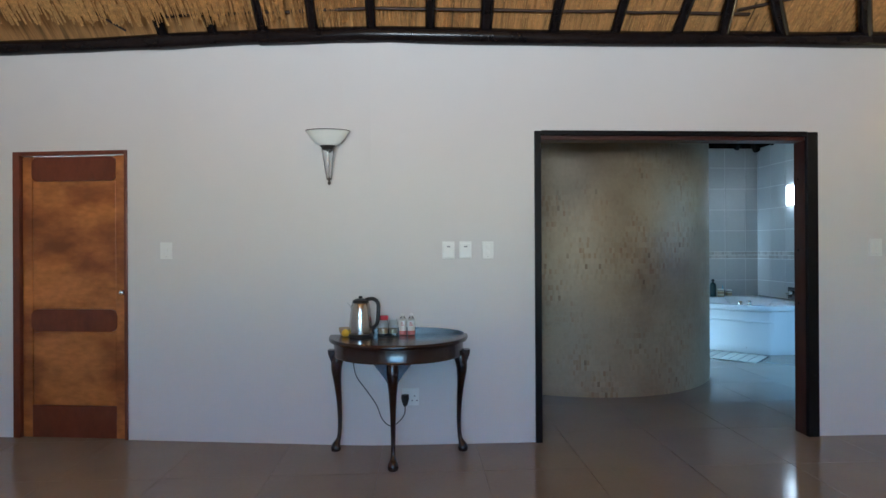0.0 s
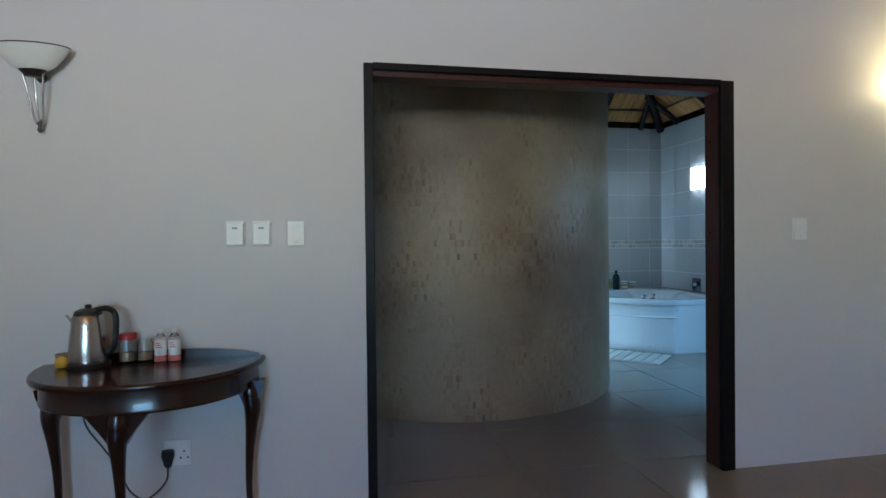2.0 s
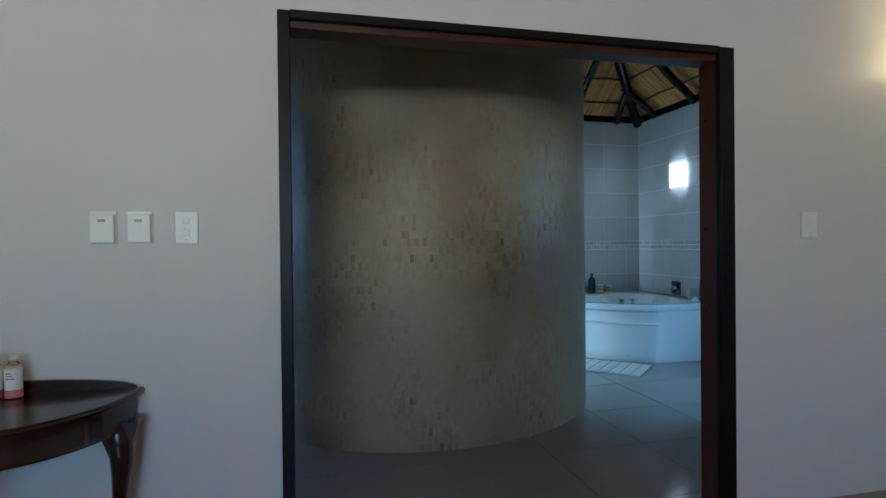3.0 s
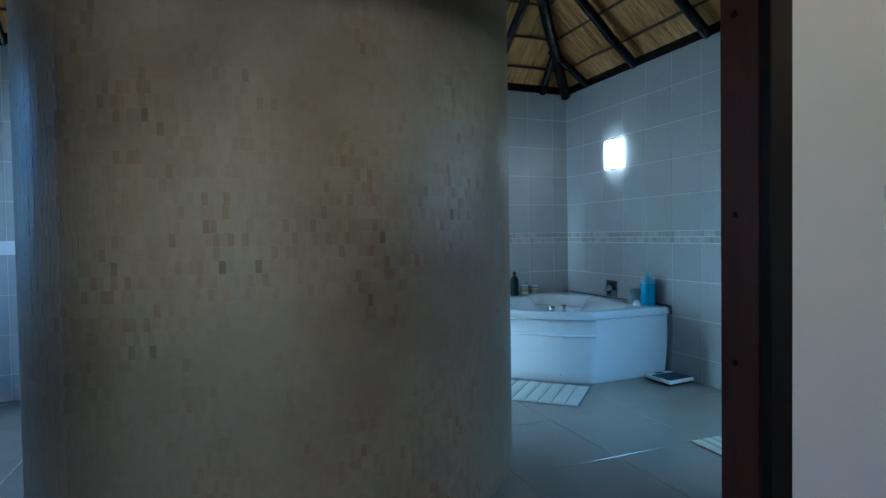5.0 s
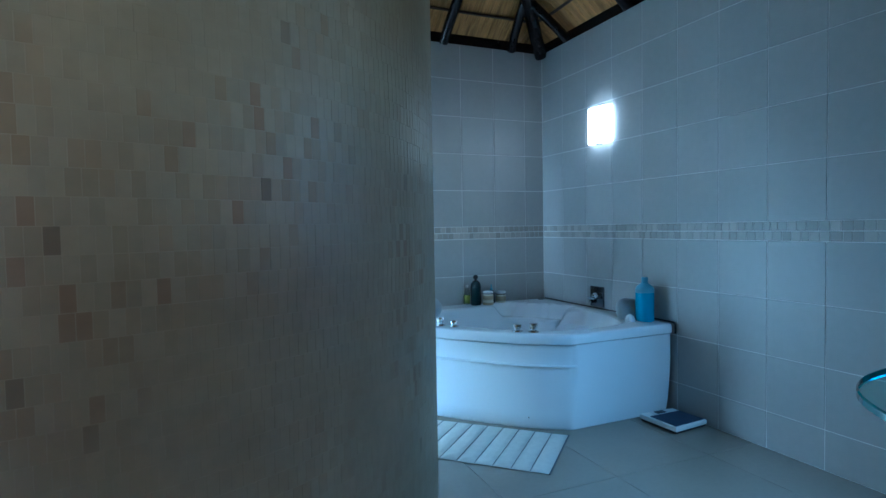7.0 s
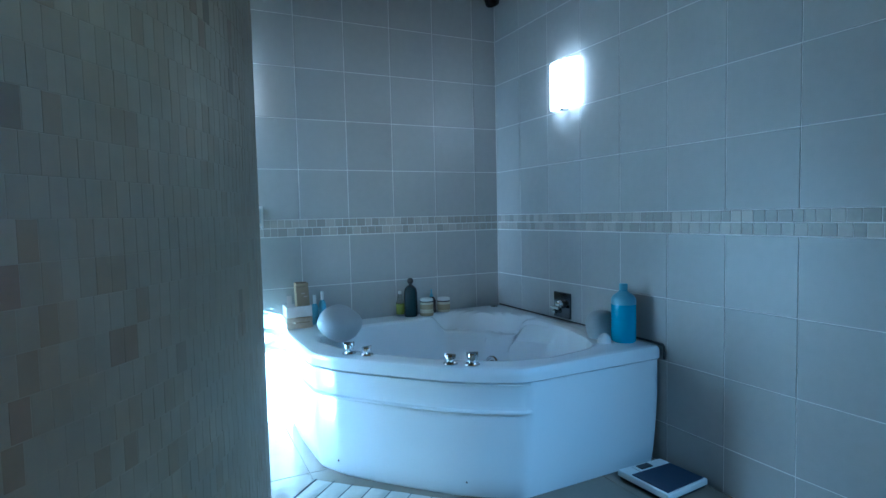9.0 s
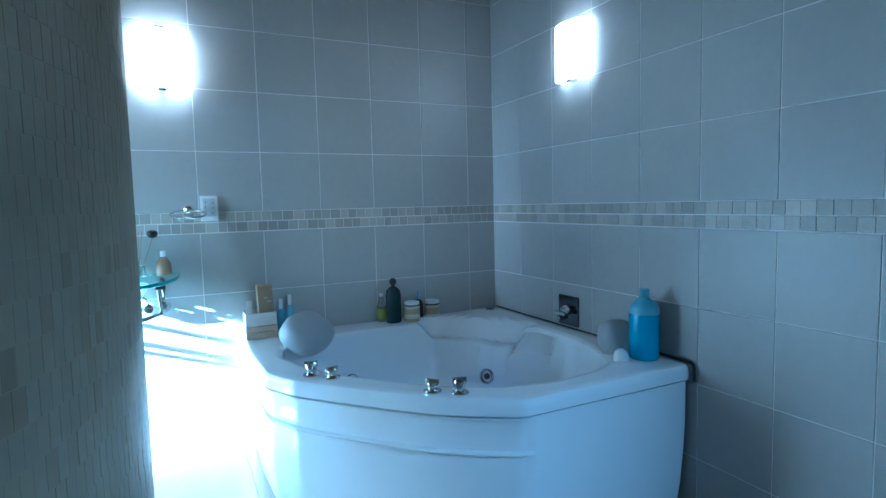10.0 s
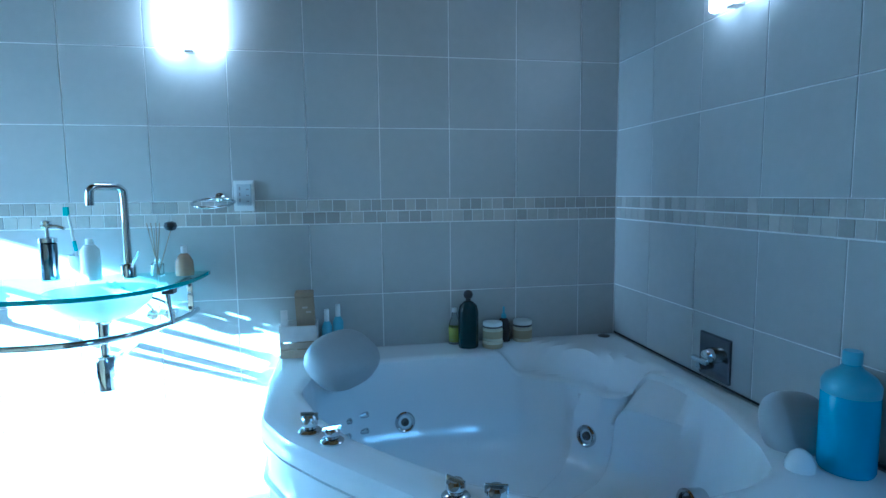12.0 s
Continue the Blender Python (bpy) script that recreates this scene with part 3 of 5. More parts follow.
dm = Matrix.Translation((DOOR_L, wall_line(DOOR_L), 0)) @ Matrix.Rotation(math.atan2(wall_line(DOOR_R) - wall_line(DOOR_L), DOOR_R - DOOR_L), 4, "Z")
DW = math.hypot(DOOR_R - DOOR_L, wall_line(DOOR_R) - wall_line(DOOR_L))
door = structure(thing("door_1", DOOR_L, wall_line(DOOR_L), 0, "", ""), "closed orange-varnished wooden door with dark red panels")
for a, b, nm in (((0, -0.012, 0), (0.055, 0.12, DOOR_T), "frame_post"), ((DW - 0.022, -0.012, 0), (DW, 0.12, DOOR_T), "frame_post"), ((0.055, -0.012, DOOR_T - 0.03), (DW - 0.022, 0.12, DOOR_T), "frame_head")):
    part(nm, boxed(a, b, 0.004, dm), M["door_trim"], door, "dark red varnished frame")
la, lb = 0.058, DW - 0.025
leaf_z = [0.012, 0.235, 0.86, 1.015, 1.87, DOOR_T - 0.034]
part("leaf", boxed((la, 0.028, 0.002), (lb, 0.062, DOOR_T - 0.034), 0, dm), M["door_wood"], door)
part("stile", boxed((la, 0.014, 0.002), (la + 0.075, 0.026, DOOR_T - 0.034), 0.003, dm), M["door_wood"], door)
part("stile", boxed((lb - 0.075, 0.014, 0.002), (lb, 0.026, DOOR_T - 0.034), 0.003, dm), M["door_wood"], door)
pa, pb = la + 0.078, lb - 0.078
part("panel", boxed((pa, 0.018, 0.24), (pb, 0.026, 0.765), 0.003, dm), M["door_wood"], door)
part("panel", boxed((pa, 0.018, 0.945), (pb, 0.026, 1.865), 0.003, dm), M["door_wood"], door)


def rounded_plate(x0, x1, z0, z1, r, y0, y1, m):
    out = []
    for cx, cz, a0 in ((x1 - r, z1 - r, 0), (x0 + r, z1 - r, 90), (x0 + r, z0 + r, 180), (x1 - r, z0 + r, 270)):
        for i in range(7):
            a = radians(a0 + 15 * i)
            out.append((cx + r * math.cos(a), cz + r * math.sin(a)))
    bm = bmesh.new()
    return rings(bm, [[m @ Vector((p[0], y1, p[1])) for p in out], [m @ Vector((p[0], y0, p[1])) for p in out]], True, True, True)


part("rail", rounded_plate(pa - 0.01, pb + 0.012, 0.775, 0.935, 0.05, 0.010, 0.026, dm), M["door_trim"], door, "dark red rounded middle rail")
part("rail", rounded_plate(pa - 0.005, pb + 0.005, 1.87, DOOR_T - 0.04, 0.045, 0.010, 0.026, dm), M["door_trim"], door, "dark red top rail")
part("rail", boxed((pa - 0.005, 0.012, 0.002), (pb + 0.005, 0.026, 0.235), 0.004, dm), M["door_trim"], door, "dark red bottom rail")
part("knob", lathe([(0, 0), (0.02, 0.002), (0.012, 0.02), (0.016, 0.03), (0, 0.038)], (0, 0, 0), 16, dm @ Matrix.Translation((lb - 0.018, 0.012, 1.06)) @ Matrix.Rotation(radians(90), 4, "X")), M["steel"], door, "small steel door knob", 40)

# ---------------- bedroom things ----------------


def switch(x, z0, z1, w, kind):
    y = wall_line(x) if x < 0.95 else WALL_Y
    t = thing("light_switch", x, y, z0, "white plastic light switch plate on the painted wall", "light switch", "wall switches")
    part("plate", boxed((x - w / 2, y - 0.009, z0), (x + w / 2, y + 0.002, z1), 0.003), M["white_plastic"], t)
    if kind == "cover":
        part("hinged_cover", boxed((x - w / 2 + 0.004, y - 0.026, z0 + 0.004), (x + w / 2 - 0.004, y - 0.011, z1 - 0.012), 0.004), M["white_plastic"], t)
        part("latch", boxed((x - 0.012, y - 0.030, z1 - 0.04), (x + 0.012, y - 0.027, z1 - 0.03), 0.001), M["grey_plastic"], t)
    else:
        for dz in ((0.25, 0.62) if kind == "two" else (0.42,)):
            h = z1 - z0
            part("rocker", boxed((x - 0.012, y - 0.014, z0 + h * dz), (x + 0.012, y - 0.010, z0 + h * (dz + 0.2)), 0.002), M["white_plastic"], t)
            part("screw", boxed((x - 0.003, y - 0.0105, z0 + h * 0.12), (x + 0.003, y - 0.0095, z0 + h * 0.14), 0.0), M["grey_plastic"], t)
    return t


switch(-0.715, 1.30, 1.418, 0.084, "one")
switch(1.290, 1.293, 1.412, 0.086, "cover")
switch(1.409, 1.293, 1.412, 0.086, "cover")
switch(1.566, 1.292, 1.411, 0.080, "two")
switch(4.388, 1.295, 1.420, 0.090, "one")

so = thing("wall_socket", 1.022, WALL_Y, 0.276, "white three-pin wall socket with a black plug", "socket")
part("plate", boxed((0.963, WALL_Y - 0.010, 0.276), (1.081, WALL_Y + 0.002, 0.396), 0.004), M["white_plastic"], so)
part("switch_rocker", boxed((1.045, WALL_Y - 0.016, 0.355), (1.065, WALL_Y - 0.011, 0.378), 0.002), M["white_plastic"], so)
for dx, dz in ((0.028, 0.03), (0.012, 0.0), (0.044, 0.0)):
    part("pin_hole", lathe([(0, 0), (0.0045, 0), (0.0045, 0.0015), (0, 0.002)], (1.022 + dx, WALL_Y - 0.0105, 0.312 + dz), 10, Matrix.Rotation(radians(90), 4, "X")), M["black_plastic"], so)
plug = thing("power_plug", 0.985, WALL_Y - 0.03, 0.31, "black plug and flex of the kettle in the wall socket", "plug")
part("plug_body", lathe([(0, 0), (0.026, 0.004), (0.028, 0.03), (0.016, 0.075), (0.007, 0.085), (0, 0.086)], (0.985, WALL_Y - 0.034, 0.362), 16, Matrix.Rotation(radians(180), 4, "X"), sy=0.7), M["black_plastic"], plug, "", 50)
cord = spline([(0.985, WALL_Y - 0.034, 0.28), (0.978, WALL_Y - 0.035, 0.22), (0.93, WALL_Y - 0.04, 0.165), (0.885, WALL_Y - 0.05, 0.150), (0.83, WALL_Y - 0.06, 0.20), (0.79, WALL_Y - 0.06, 0.30), (0.72, WALL_Y - 0.05, 0.40), (0.65, WALL_Y - 0.04, 0.50), (0.63, WALL_Y - 0.035, 0.62), (0.625, WALL_Y - 0.03, 0.72), (0.63, WALL_Y - 0.025, 0.792), (0.65, WALL_Y - 0.05, 0.788)], 6)
part("flex", tube(cord, 0.0038, 8), M["cord"], plug, "", 60)

# half-moon table
TX, TY, TZ = 0.945, WALL_Y - 0.012, 0.775
table = thing("half_moon_table", TX, 5.0, 0, "dark mahogany half-moon side table with cabriole legs", "table")


def half_moon(a, b, n=40, e=2.15):
    out = []
    for i in range(n + 1):
        t = math.pi * i / n
        c, s = math.cos(t), math.sin(t)
        out.append((TX + a * math.copysign(abs(c) ** (2 / e), c), TY - b * abs(s) ** (2 / e)))
    return out


loops = [[(p[0], p[1], z) for p in half_moon(0.475 + d, 0.488 + d)] for d, z in ((-0.02, TZ - 0.030), (-0.004, TZ - 0.026), (0.0, TZ - 0.016), (-0.002, TZ - 0.006), (-0.008, TZ))]
part("tabletop", rings(bmesh.new(), loops, True, True, True), M["table_wood"], table, "", 35)
loops = [[(p[0], p[1], z) for p in half_moon(0.442 + d, 0.440 + d)] for d, z in ((0.0, TZ - 0.125), (0.003, TZ - 0.118), (0.0, TZ - 0.112), (0.0, TZ - 0.031))]
part("apron", rings(bmesh.new(), loops, True, True, True), M["table_wood"], table, "", 35)
loops = [[(TX + 0.03 + 0.42 * math.cos(math.pi * i / 24), TY + 0.004 - k, TZ + 0.001 + 0.045 * math.sin(math.pi * i / 24)) for i in range(25)] for k in (0, 0.014)]
part("back_leaf", rings(bmesh.new(), loops, True, True, True), M["table_wood"], table, "", 35)


def cabriole(x, y, ox, oy):
    """A cabriole leg whose knee and foot push outward along (ox, oy)."""
    prof = [(0.68, 0.0, 0.034), (0.62, 0.012, 0.040), (0.55, 0.020, 0.036), (0.46, 0.012, 0.026), (0.34, 0.0, 0.019), (0.20, -0.006, 0.015), (0.10, 0.0, 0.014), (0.062, 0.012, 0.019), (0.035, 0.024, 0.030), (0.012, 0.026, 0.034), (0.0, 0.026, 0.030)]
    pts = spline([(x + ox * o, y + oy * o, z) for z, o, r in prof], 4)
    rs = [v.x for v in spline([(r, 0, 0) for z, o, r in prof], 4)]
    part("leg", tube(pts, rs, 12), M["table_wood"], table, "", 60)
    k = 1.0 if ox == 0 else 0.5
    br = [(0.125 * k, 0.68), (0.115 * k, 0.650), (0.095 * k, 0.622), (0.066 * k, 0.585), (0.042 * k, 0.55), (0.022 * k, 0.515)]
    loops = [[(x + ox * 0.012 - w, y - 0.004 * oy - 0.03, z), (x + ox * 0.012 + w, y - 0.004 * oy - 0.03, z), (x + ox * 0.012 + w, y - 0.004 * oy + 0.03, z), (x + ox * 0.012 - w, y - 0.004 * oy + 0.03, z)] for w, z in br]
    part("knee_bracket", rings(bmesh.new(), loops, True, True, True), M["table_wood"], table)


cabriole(0.538, 5.145, -0.8, -0.5)
cabriole(0.918, 4.800, 0.0, -1.0)
cabriole(1.355, 5.10, 0.8, -0.5)

# kettle
KX, KY, KZ = 0.690, 5.110, TZ + 0.001
kettle = thing("electric_kettle", KX, KY, KZ, "brushed steel electric kettle with a black handle on the table", "kettle")
part("power_base", lathe([(0, 0), (0.082, 0), (0.084, 0.012), (0.078, 0.020), (0, 0.021)], (KX, KY, KZ), 32), M["black_plastic"], kettle, "", 40)
part("body", lathe([(0, 0.022), (0.080, 0.022), (0.081, 0.035), (0.074, 0.11), (0.066, 0.18), (0.060, 0.218), (0.056, 0.224), (0, 0.225)], (KX, KY, KZ), 36), M["steel"], kettle, "", 40)
part("lid", lathe([(0, 0.226), (0.056, 0.226), (0.052, 0.242), (0.03, 0.252), (0, 0.254)], (KX, KY, KZ), 32), M["black_plastic"], kettle, "", 40)
hp = spline([(KX + 0.035, KY - 0.01, KZ + 0.246), (KX + 0.085, KY - 0.02, KZ + 0.252), (KX + 0.118, KY - 0.03, KZ + 0.225), (KX + 0.12, KY - 0.03, KZ + 0.16), (KX + 0.112, KY - 0.03, KZ + 0.09), (KX + 0.082, KY - 0.02, KZ + 0.055)], 5)
part("handle", tube(hp, 0.013, 10), M["black_plastic"], kettle, "", 60)
part("lid_knob", lathe([(0, 0.2545), (0.012, 0.2545), (0.014, 0.262), (0.010, 0.270), (0, 0.271)], (KX, KY, KZ), 18), M["black_plastic"], kettle, "", 40)
part("spout", rings(bmesh.new(), [[(KX - 0.050, KY - 0.02, KZ + 0.18), (KX - 0.050, KY + 0.02, KZ + 0.18), (KX - 0.060, KY + 0.001, KZ + 0.15)], [(KX - 0.088, KY - 0.012, KZ + 0.226), (KX - 0.088, KY + 0.012, KZ + 0.226), (KX - 0.070, KY, KZ + 0.205)]], True, True, True), M["steel"], kettle)


def jar(x, y, r, h, lid, label):
    t = thing("glass_jar", x, y, TZ, label, "jar")
    z = TZ + 0.001
    part("jar_body", lathe([(0, 0.0), (r * 0.9, 0.0), (r, 0.008), (r, h * 0.78), (r * 0.86, h * 0.88), (r * 0.86, h), (r * 0.80, h), (r * 0.80, h * 0.87), (r * 0.93, h * 0.76), (r * 0.93, 0.012), (0, 0.010)], (x, y, z), 26), M["glass"], t, "", 40)
    part("contents", lathe([(0, 0.013), (r * 0.88, 0.014), (r * 0.88, h * 0.42), (0, h * 0.45)], (x, y, z), 20), M["kraft"], t, "", 40)
    if lid:
        part("lid", lathe([(0, h * 0.9), (r * 0.95, h * 0.9), (r * 0.97, h * 1.1), (r * 0.9, h * 1.13), (0, h * 1.13)], (x, y, z), 26), M["red"], t, "red screw lid", 40)


jar(0.838, 5.135, 0.037, 0.118, True, "small glass jar with a red lid on the table")
jar(0.908, 5.14, 0.032, 0.105, False, "small clear glass jar on the table")
for x in (0.972, 1.030):
    t = thing("water_bottle", x, 5.14, TZ, "small clear bottle with a white and red label", "bottle", "small bottles on the table")
    z = TZ + 0.001
    part("bottle_body", lathe([(0, 0), (0.023, 0), (0.025, 0.006), (0.025, 0.098), (0.018, 0.116), (0.012, 0.124), (0.012, 0.13), (0, 0.13)], (x, 5.14, z), 22), M["glass"], t, "", 40)
    part("label", lathe([(0.0256, 0.03), (0.0258, 0.031), (0.0258, 0.098), (0.0256, 0.099)], (x, 5.14, z), 22), M["white_plastic"], t, "white paper label", 40)
    part("label_band", lathe([(0.0258, 0.003), (0.0260, 0.004), (0.0260, 0.029), (0.0258, 0.030)], (x, 5.14, z), 22), M["pink"], t, "red label band", 40)
    for k in range(3):
        part("print_bar", boxed((x - 0.012, 5.14 - 0.0275, z + 0.066 + 0.009 * k), (x + 0.012 - 0.004 * k, 5.14 - 0.0225, z + 0.070 + 0.009 * k)), M["pink"], t)
    part("cap", lathe([(0, 0.131), (0.0125, 0.131), (0.0125, 0.144), (0, 0.145)], (x, 5.14, z), 18), M["white_plastic"], t, "", 40)
t = thing("yellow_sachet", 0.590, 5.12, TZ, "yellow lemon-shaped packet on the table", "packet")
part("packet", lathe([(0, 0), (0.018, 0.004), (0.026, 0.022), (0.018, 0.042), (0.006, 0.05), (0, 0.05)], (0.590, 5.09, TZ + 0.001), 18, sx=1.1), M["yellow"], t, "", 60)
t = thing("tea_bowl", 0.575, 5.16, TZ, "small dark bowl behind the yellow packet", "bowl")
part("bowl", lathe([(0, 0), (0.022, 0.0), (0.034, 0.02), (0.04, 0.05), (0.036, 0.05), (0.03, 0.02), (0, 0.008)], (0.575, 5.16, TZ + 0.001), 22), M["kraft"], t, "", 50)


def sconce(x, ztop, lit, label):
    y = (wall_line(x) if x < 0.95 else WALL_Y)
    cy = y - 0.080
    t = thing("wall_sconce", x, y, ztop - 0.35, label, "wall lamp", "bedroom wall lamps")
    part("bowl", lathe([(0.0, -0.102), (0.05, -0.100), (0.085, -0.082), (0.118, -0.045), (0.142, -0.008), (0.150, 0.0), (0.144, 0.0), (0.115, -0.038), (0.08, -0.075), (0.0, -0.092)], (x, cy, ztop), 40, sy=0.5), M["alabaster_lit"] if lit else M["alabaster"], t, "", 40)
    part("rim", tube([(x + 0.149 * math.cos(2 * math.pi * i / 40), cy + 0.0745 * math.sin(2 * math.pi * i / 40), ztop + 0.002) for i in range(40)], 0.003, 6, closed=True), M["dark_metal"], t, "thin dark rim")
    part("cup", lathe([(0, -0.128), (0.03, -0.126), (0.046, -0.108), (0.056, -0.098), (0.0, -0.0985)], (x, cy, ztop), 28, sy=0.6), M["dark_metal"], t, "", 40)
    for a in (-0.040, 0.0, 0.040):
        part("stem", tube(spline([(x + a, cy + 0.012 * (a == 0), ztop - 0.112), (x + a * 0.65, cy + 0.025, ztop - 0.22), (x + a * 0.35, y - 0.03, ztop - 0.325)], 5), 0.0045, 8), M["steel"], t, "", 60)
    part("finial", lathe([(0, -0.362), (0.008, -0.356), (0.012, -0.345), (0.007, -0.335), (0.011, -0.32), (0.006, -0.30), (0, -0.299)], (x, y - 0.028, ztop), 14), M["dark_metal"], t, "", 50)
    part("wall_mount", lathe([(0, 0), (0.022, 0), (0.02, 0.012), (0, 0.014)], (x, y, ztop - 0.112), 24, Matrix.Rotation(radians(90), 4, "X")), M["dark_metal"], t, "", 40)
    part("arm", tube([(x, y - 0.012, ztop - 0.112), (x, cy + 0.01, ztop - 0.118)], 0.008, 8), M["dark_metal"], t)
    if lit:
        lamp = new("sconce_bulb", bpy.data.lights.new("sconce_bulb", "POINT"))
        lamp.data.energy, lamp.data.color, lamp.data.shadow_soft_size = 0.28, (1.0, 0.70, 0.30), 0.05
        lamp.location = (x, cy, ztop + 0.05)


sconce(0.467, 2.168, False, "unlit frosted glass uplighter bowl on thin steel stems")
sconce(5.22, 2.172, True, "lit frosted glass uplighter bowl glowing warm yellow")

# ---------------- bathroom: corner whirlpool bath ----------------
DECK = 0.62
tub = thing("corner_bathtub", 5.6, 8.9, 0, "white acrylic corner whirlpool bath with rounded front panel", "bathtub")


def dense(pts, step=0.03):
    out = []
    k = len(pts)
    for i in range(k):
        a, b = Vector((*pts[i], 0)), Vector((*pts[(i + 1) % k], 0))
        n = max(1, int((b - a).length / step))
        out += [a.lerp(b, j / n) for j in range(n)]
    return out


def relax(pts, times=3):
    k = len(pts)
    for _ in range(times):
        pts = [(pts[i - 1] + 2 * pts[i] + pts[(i + 1) % k]) / 4 for i in range(k)]
    return pts


def resample(pts, n):
    k = len(pts)
    lens = [0.0]
    for i in range(k):
        lens.append(lens[-1] + (pts[(i + 1) % k] - pts[i]).length)
    out, j = [], 0
    for s in range(n):
        want = lens[-1] * s / n
        while lens[j + 1] < want:
            j += 1
        f = (want - lens[j]) / max(1e-9, lens[j + 1] - lens[j])
        out.append(pts[j % k].lerp(pts[(j + 1) % k], f))
    return out


def inset(pts, d):
    """Move a counter-clockwise loop inward by d."""
    k = len(pts)
    out = []
    for i in range(k):
        t = (pts[(i + 1) % k] - pts[i - 1]).normalized()
        out.append(pts[i] + Vector((-t.y, t.x, 0)) * d)
    return out


TW, TN = EAST - 0.003, NORTH - 0.003
outer = [(TW, TN), (4.725, TN), (4.715, 9.3), (4.735, 8.90), (4.82, 8.735), (4.95, 8.575), (5.08, 8.43), (5.22, 8.282), (5.36, 8.172), (5.505, 8.082), (5.525, 8.080), (5.95, 8.084), (TW, 8.088)]
NB = 330
OUT = resample(relax(dense(outer), 1), NB)
inner = [(5.98, 8.235), (6.10, 8.29), (6.17, 8.42), (6.245, 8.68), (6.262, 8.95), (6.235, 9.13), (6.175, 9.135), (6.115, 9.085), (6.03, 9.12), (6.02, 9.22), (5.96, 9.32), (5.87, 9.385), (5.795, 9.44), (5.72, 9.455), (5.60, 9.445), (5.30, 9.45), (5.02, 9.42), (4.87, 9.30), (4.838, 9.14), (4.91, 8.90), (5.03, 8.69), (5.17, 8.53), (5.31, 8.385), (5.52, 8.25), (5.74, 8.20)]
INN = resample(relax(dense(inner, 0.02), 2), NB)


def loop_at(pts, z):
    return [(min(p[0], TW), min(p[1], TN), z) for p in pts]


def nearest_start(a, b):
    """Turn loop b so that its first point faces a's first point."""
    k = min(range(len(b)), key=lambda i: (b[i] - a[0]).length)
    return b[k:] + b[:k]


INN = nearest_start(OUT, INN)


def skirt(levels, plain):
    """Loops of the panel; the straight end by the wall stays plain, with the inset that plain() gives for a height."""
    out = []
    for z, d in levels:
        front, end = inset(OUT, d), inset(OUT, plain(z))
        out.append(loop_at([e if o.x > 5.535 and o.y < 8.5 else f for o, f, e in zip(OUT, front, end)], z))
    return out


bow = lambda z: 0.046 - 0.034 * min(1.0, z / 0.34) ** 0.6
part("front_panel", rings(bmesh.new(), skirt([(0.0, 0.050), (0.02, 0.036), (0.10, 0.028), (0.25, 0.020), (0.36, 0.021), (0.405, 0.022)], bow), True), M["acrylic"], tub, "glossy white lower panel", 35)
part("panel_step", rings(bmesh.new(), skirt([(0.405, 0.022), (0.407, 0.009), (0.412, 0.004), (0.419, 0.006), (0.424, 0.019), (0.44, 0.024), (0.50, 0.020), (0.538, 0.018), (0.541, 0.006), (0.546, 0.006), (0.549, 0.03)], bow), True), M["acrylic"], tub, "moulded rib round the panel", 35)
rim = [(0.553, 0.028), (0.553, 0.008), (0.558, 0.001), (0.588, 0.0), (0.608, 0.005), (0.617, 0.013), (DECK, 0.026), (DECK, 0.05)]
loops = [loop_at(inset(OUT, d), z) for z, d in rim]


def scoop(p):
    """How far the corner seat sinks below the deck at a point."""
    a, b = Vector((5.83, 9.46)), Vector((6.13, 9.10))
    q = Vector((p[0], p[1]))
    f = min(1.0, max(0.0, (q - a).dot(b - a) / (b - a).length_squared))
    d = min(1.0, max(0.0, ((q - a.lerp(b, f)).length - 0.03) / 0.125))
    return 0.105 * (1 - d * d * (3 - 2 * d))


edge = inset(INN, -0.02)
base = loops[-1]
for f in (0.15, 0.3, 0.45, 0.6, 0.72, 0.84, 0.93, 1.0):
    ring = [Vector(base[i]).lerp(Vector((edge[i].x, edge[i].y, DECK)), f) for i in range(NB)]
    loops.append([(q.x, q.y, q.z - scoop(q) * min(1.0, 1.6 * f)) for q in ring])
cen = Vector((5.50, 8.82, 0))
# the cavity: its walls lean in toward the middle, below a rounded lip
for z, f in ((DECK - 0.003, 0.99), (DECK - 0.010, 0.982), (DECK - 0.035, 0.976), (0.50, 0.966), (0.42, 0.952), (0.33, 0.928), (0.26, 0.885), (0.215, 0.80), (0.197, 0.66), (0.188, 0.42), (0.182, 0.2), (0.180, 0.03)):
    ring = []
    for p, e in zip(INN, edge):
        lip = DECK - scoop(e)
        q = p
        if z <= 0.5:
            a, b = Vector((6.02, 9.135, 0)), Vector((6.262, 8.74, 0))
            n = Vector((b.y - a.y, a.x - b.x, 0)).normalized()
            out = (a - p).dot(n)
            if out > 0 and p.y > 8.74 and p.x > 6.0:
                q = p + n * out
        q = cen.lerp(q, f) if f < 0.985 else q
        zz = lip - (DECK - z) if z > 0.57 else 0.18 + (z - 0.18) * min(1.0, (lip - 0.05 - 0.18) / 0.39)
        ring.append((q.x, q.y, zz))
    loops.append(ring)
part("shell", rings(bmesh.new(), loops, True, False, True), M["acrylic"], tub, "glossy white moulded shell with deck", 32)
part("foot_bolt", lathe([(0, 0), (0.006, 0.001), (0.005, 0.004), (0, 0.005)], (5.30, 8.262, 0.075), 10, Matrix.Rotation(radians(90), 4, "X")), M["dark_metal"], tub)
part("foot_bolt", lathe([(0, 0), (0.006, 0.001), (0.005, 0.004), (0, 0.005)], (4.835, 8.775, 0.075), 10, Matrix.Rotation(radians(60), 4, "X")), M["dark_metal"], tub)
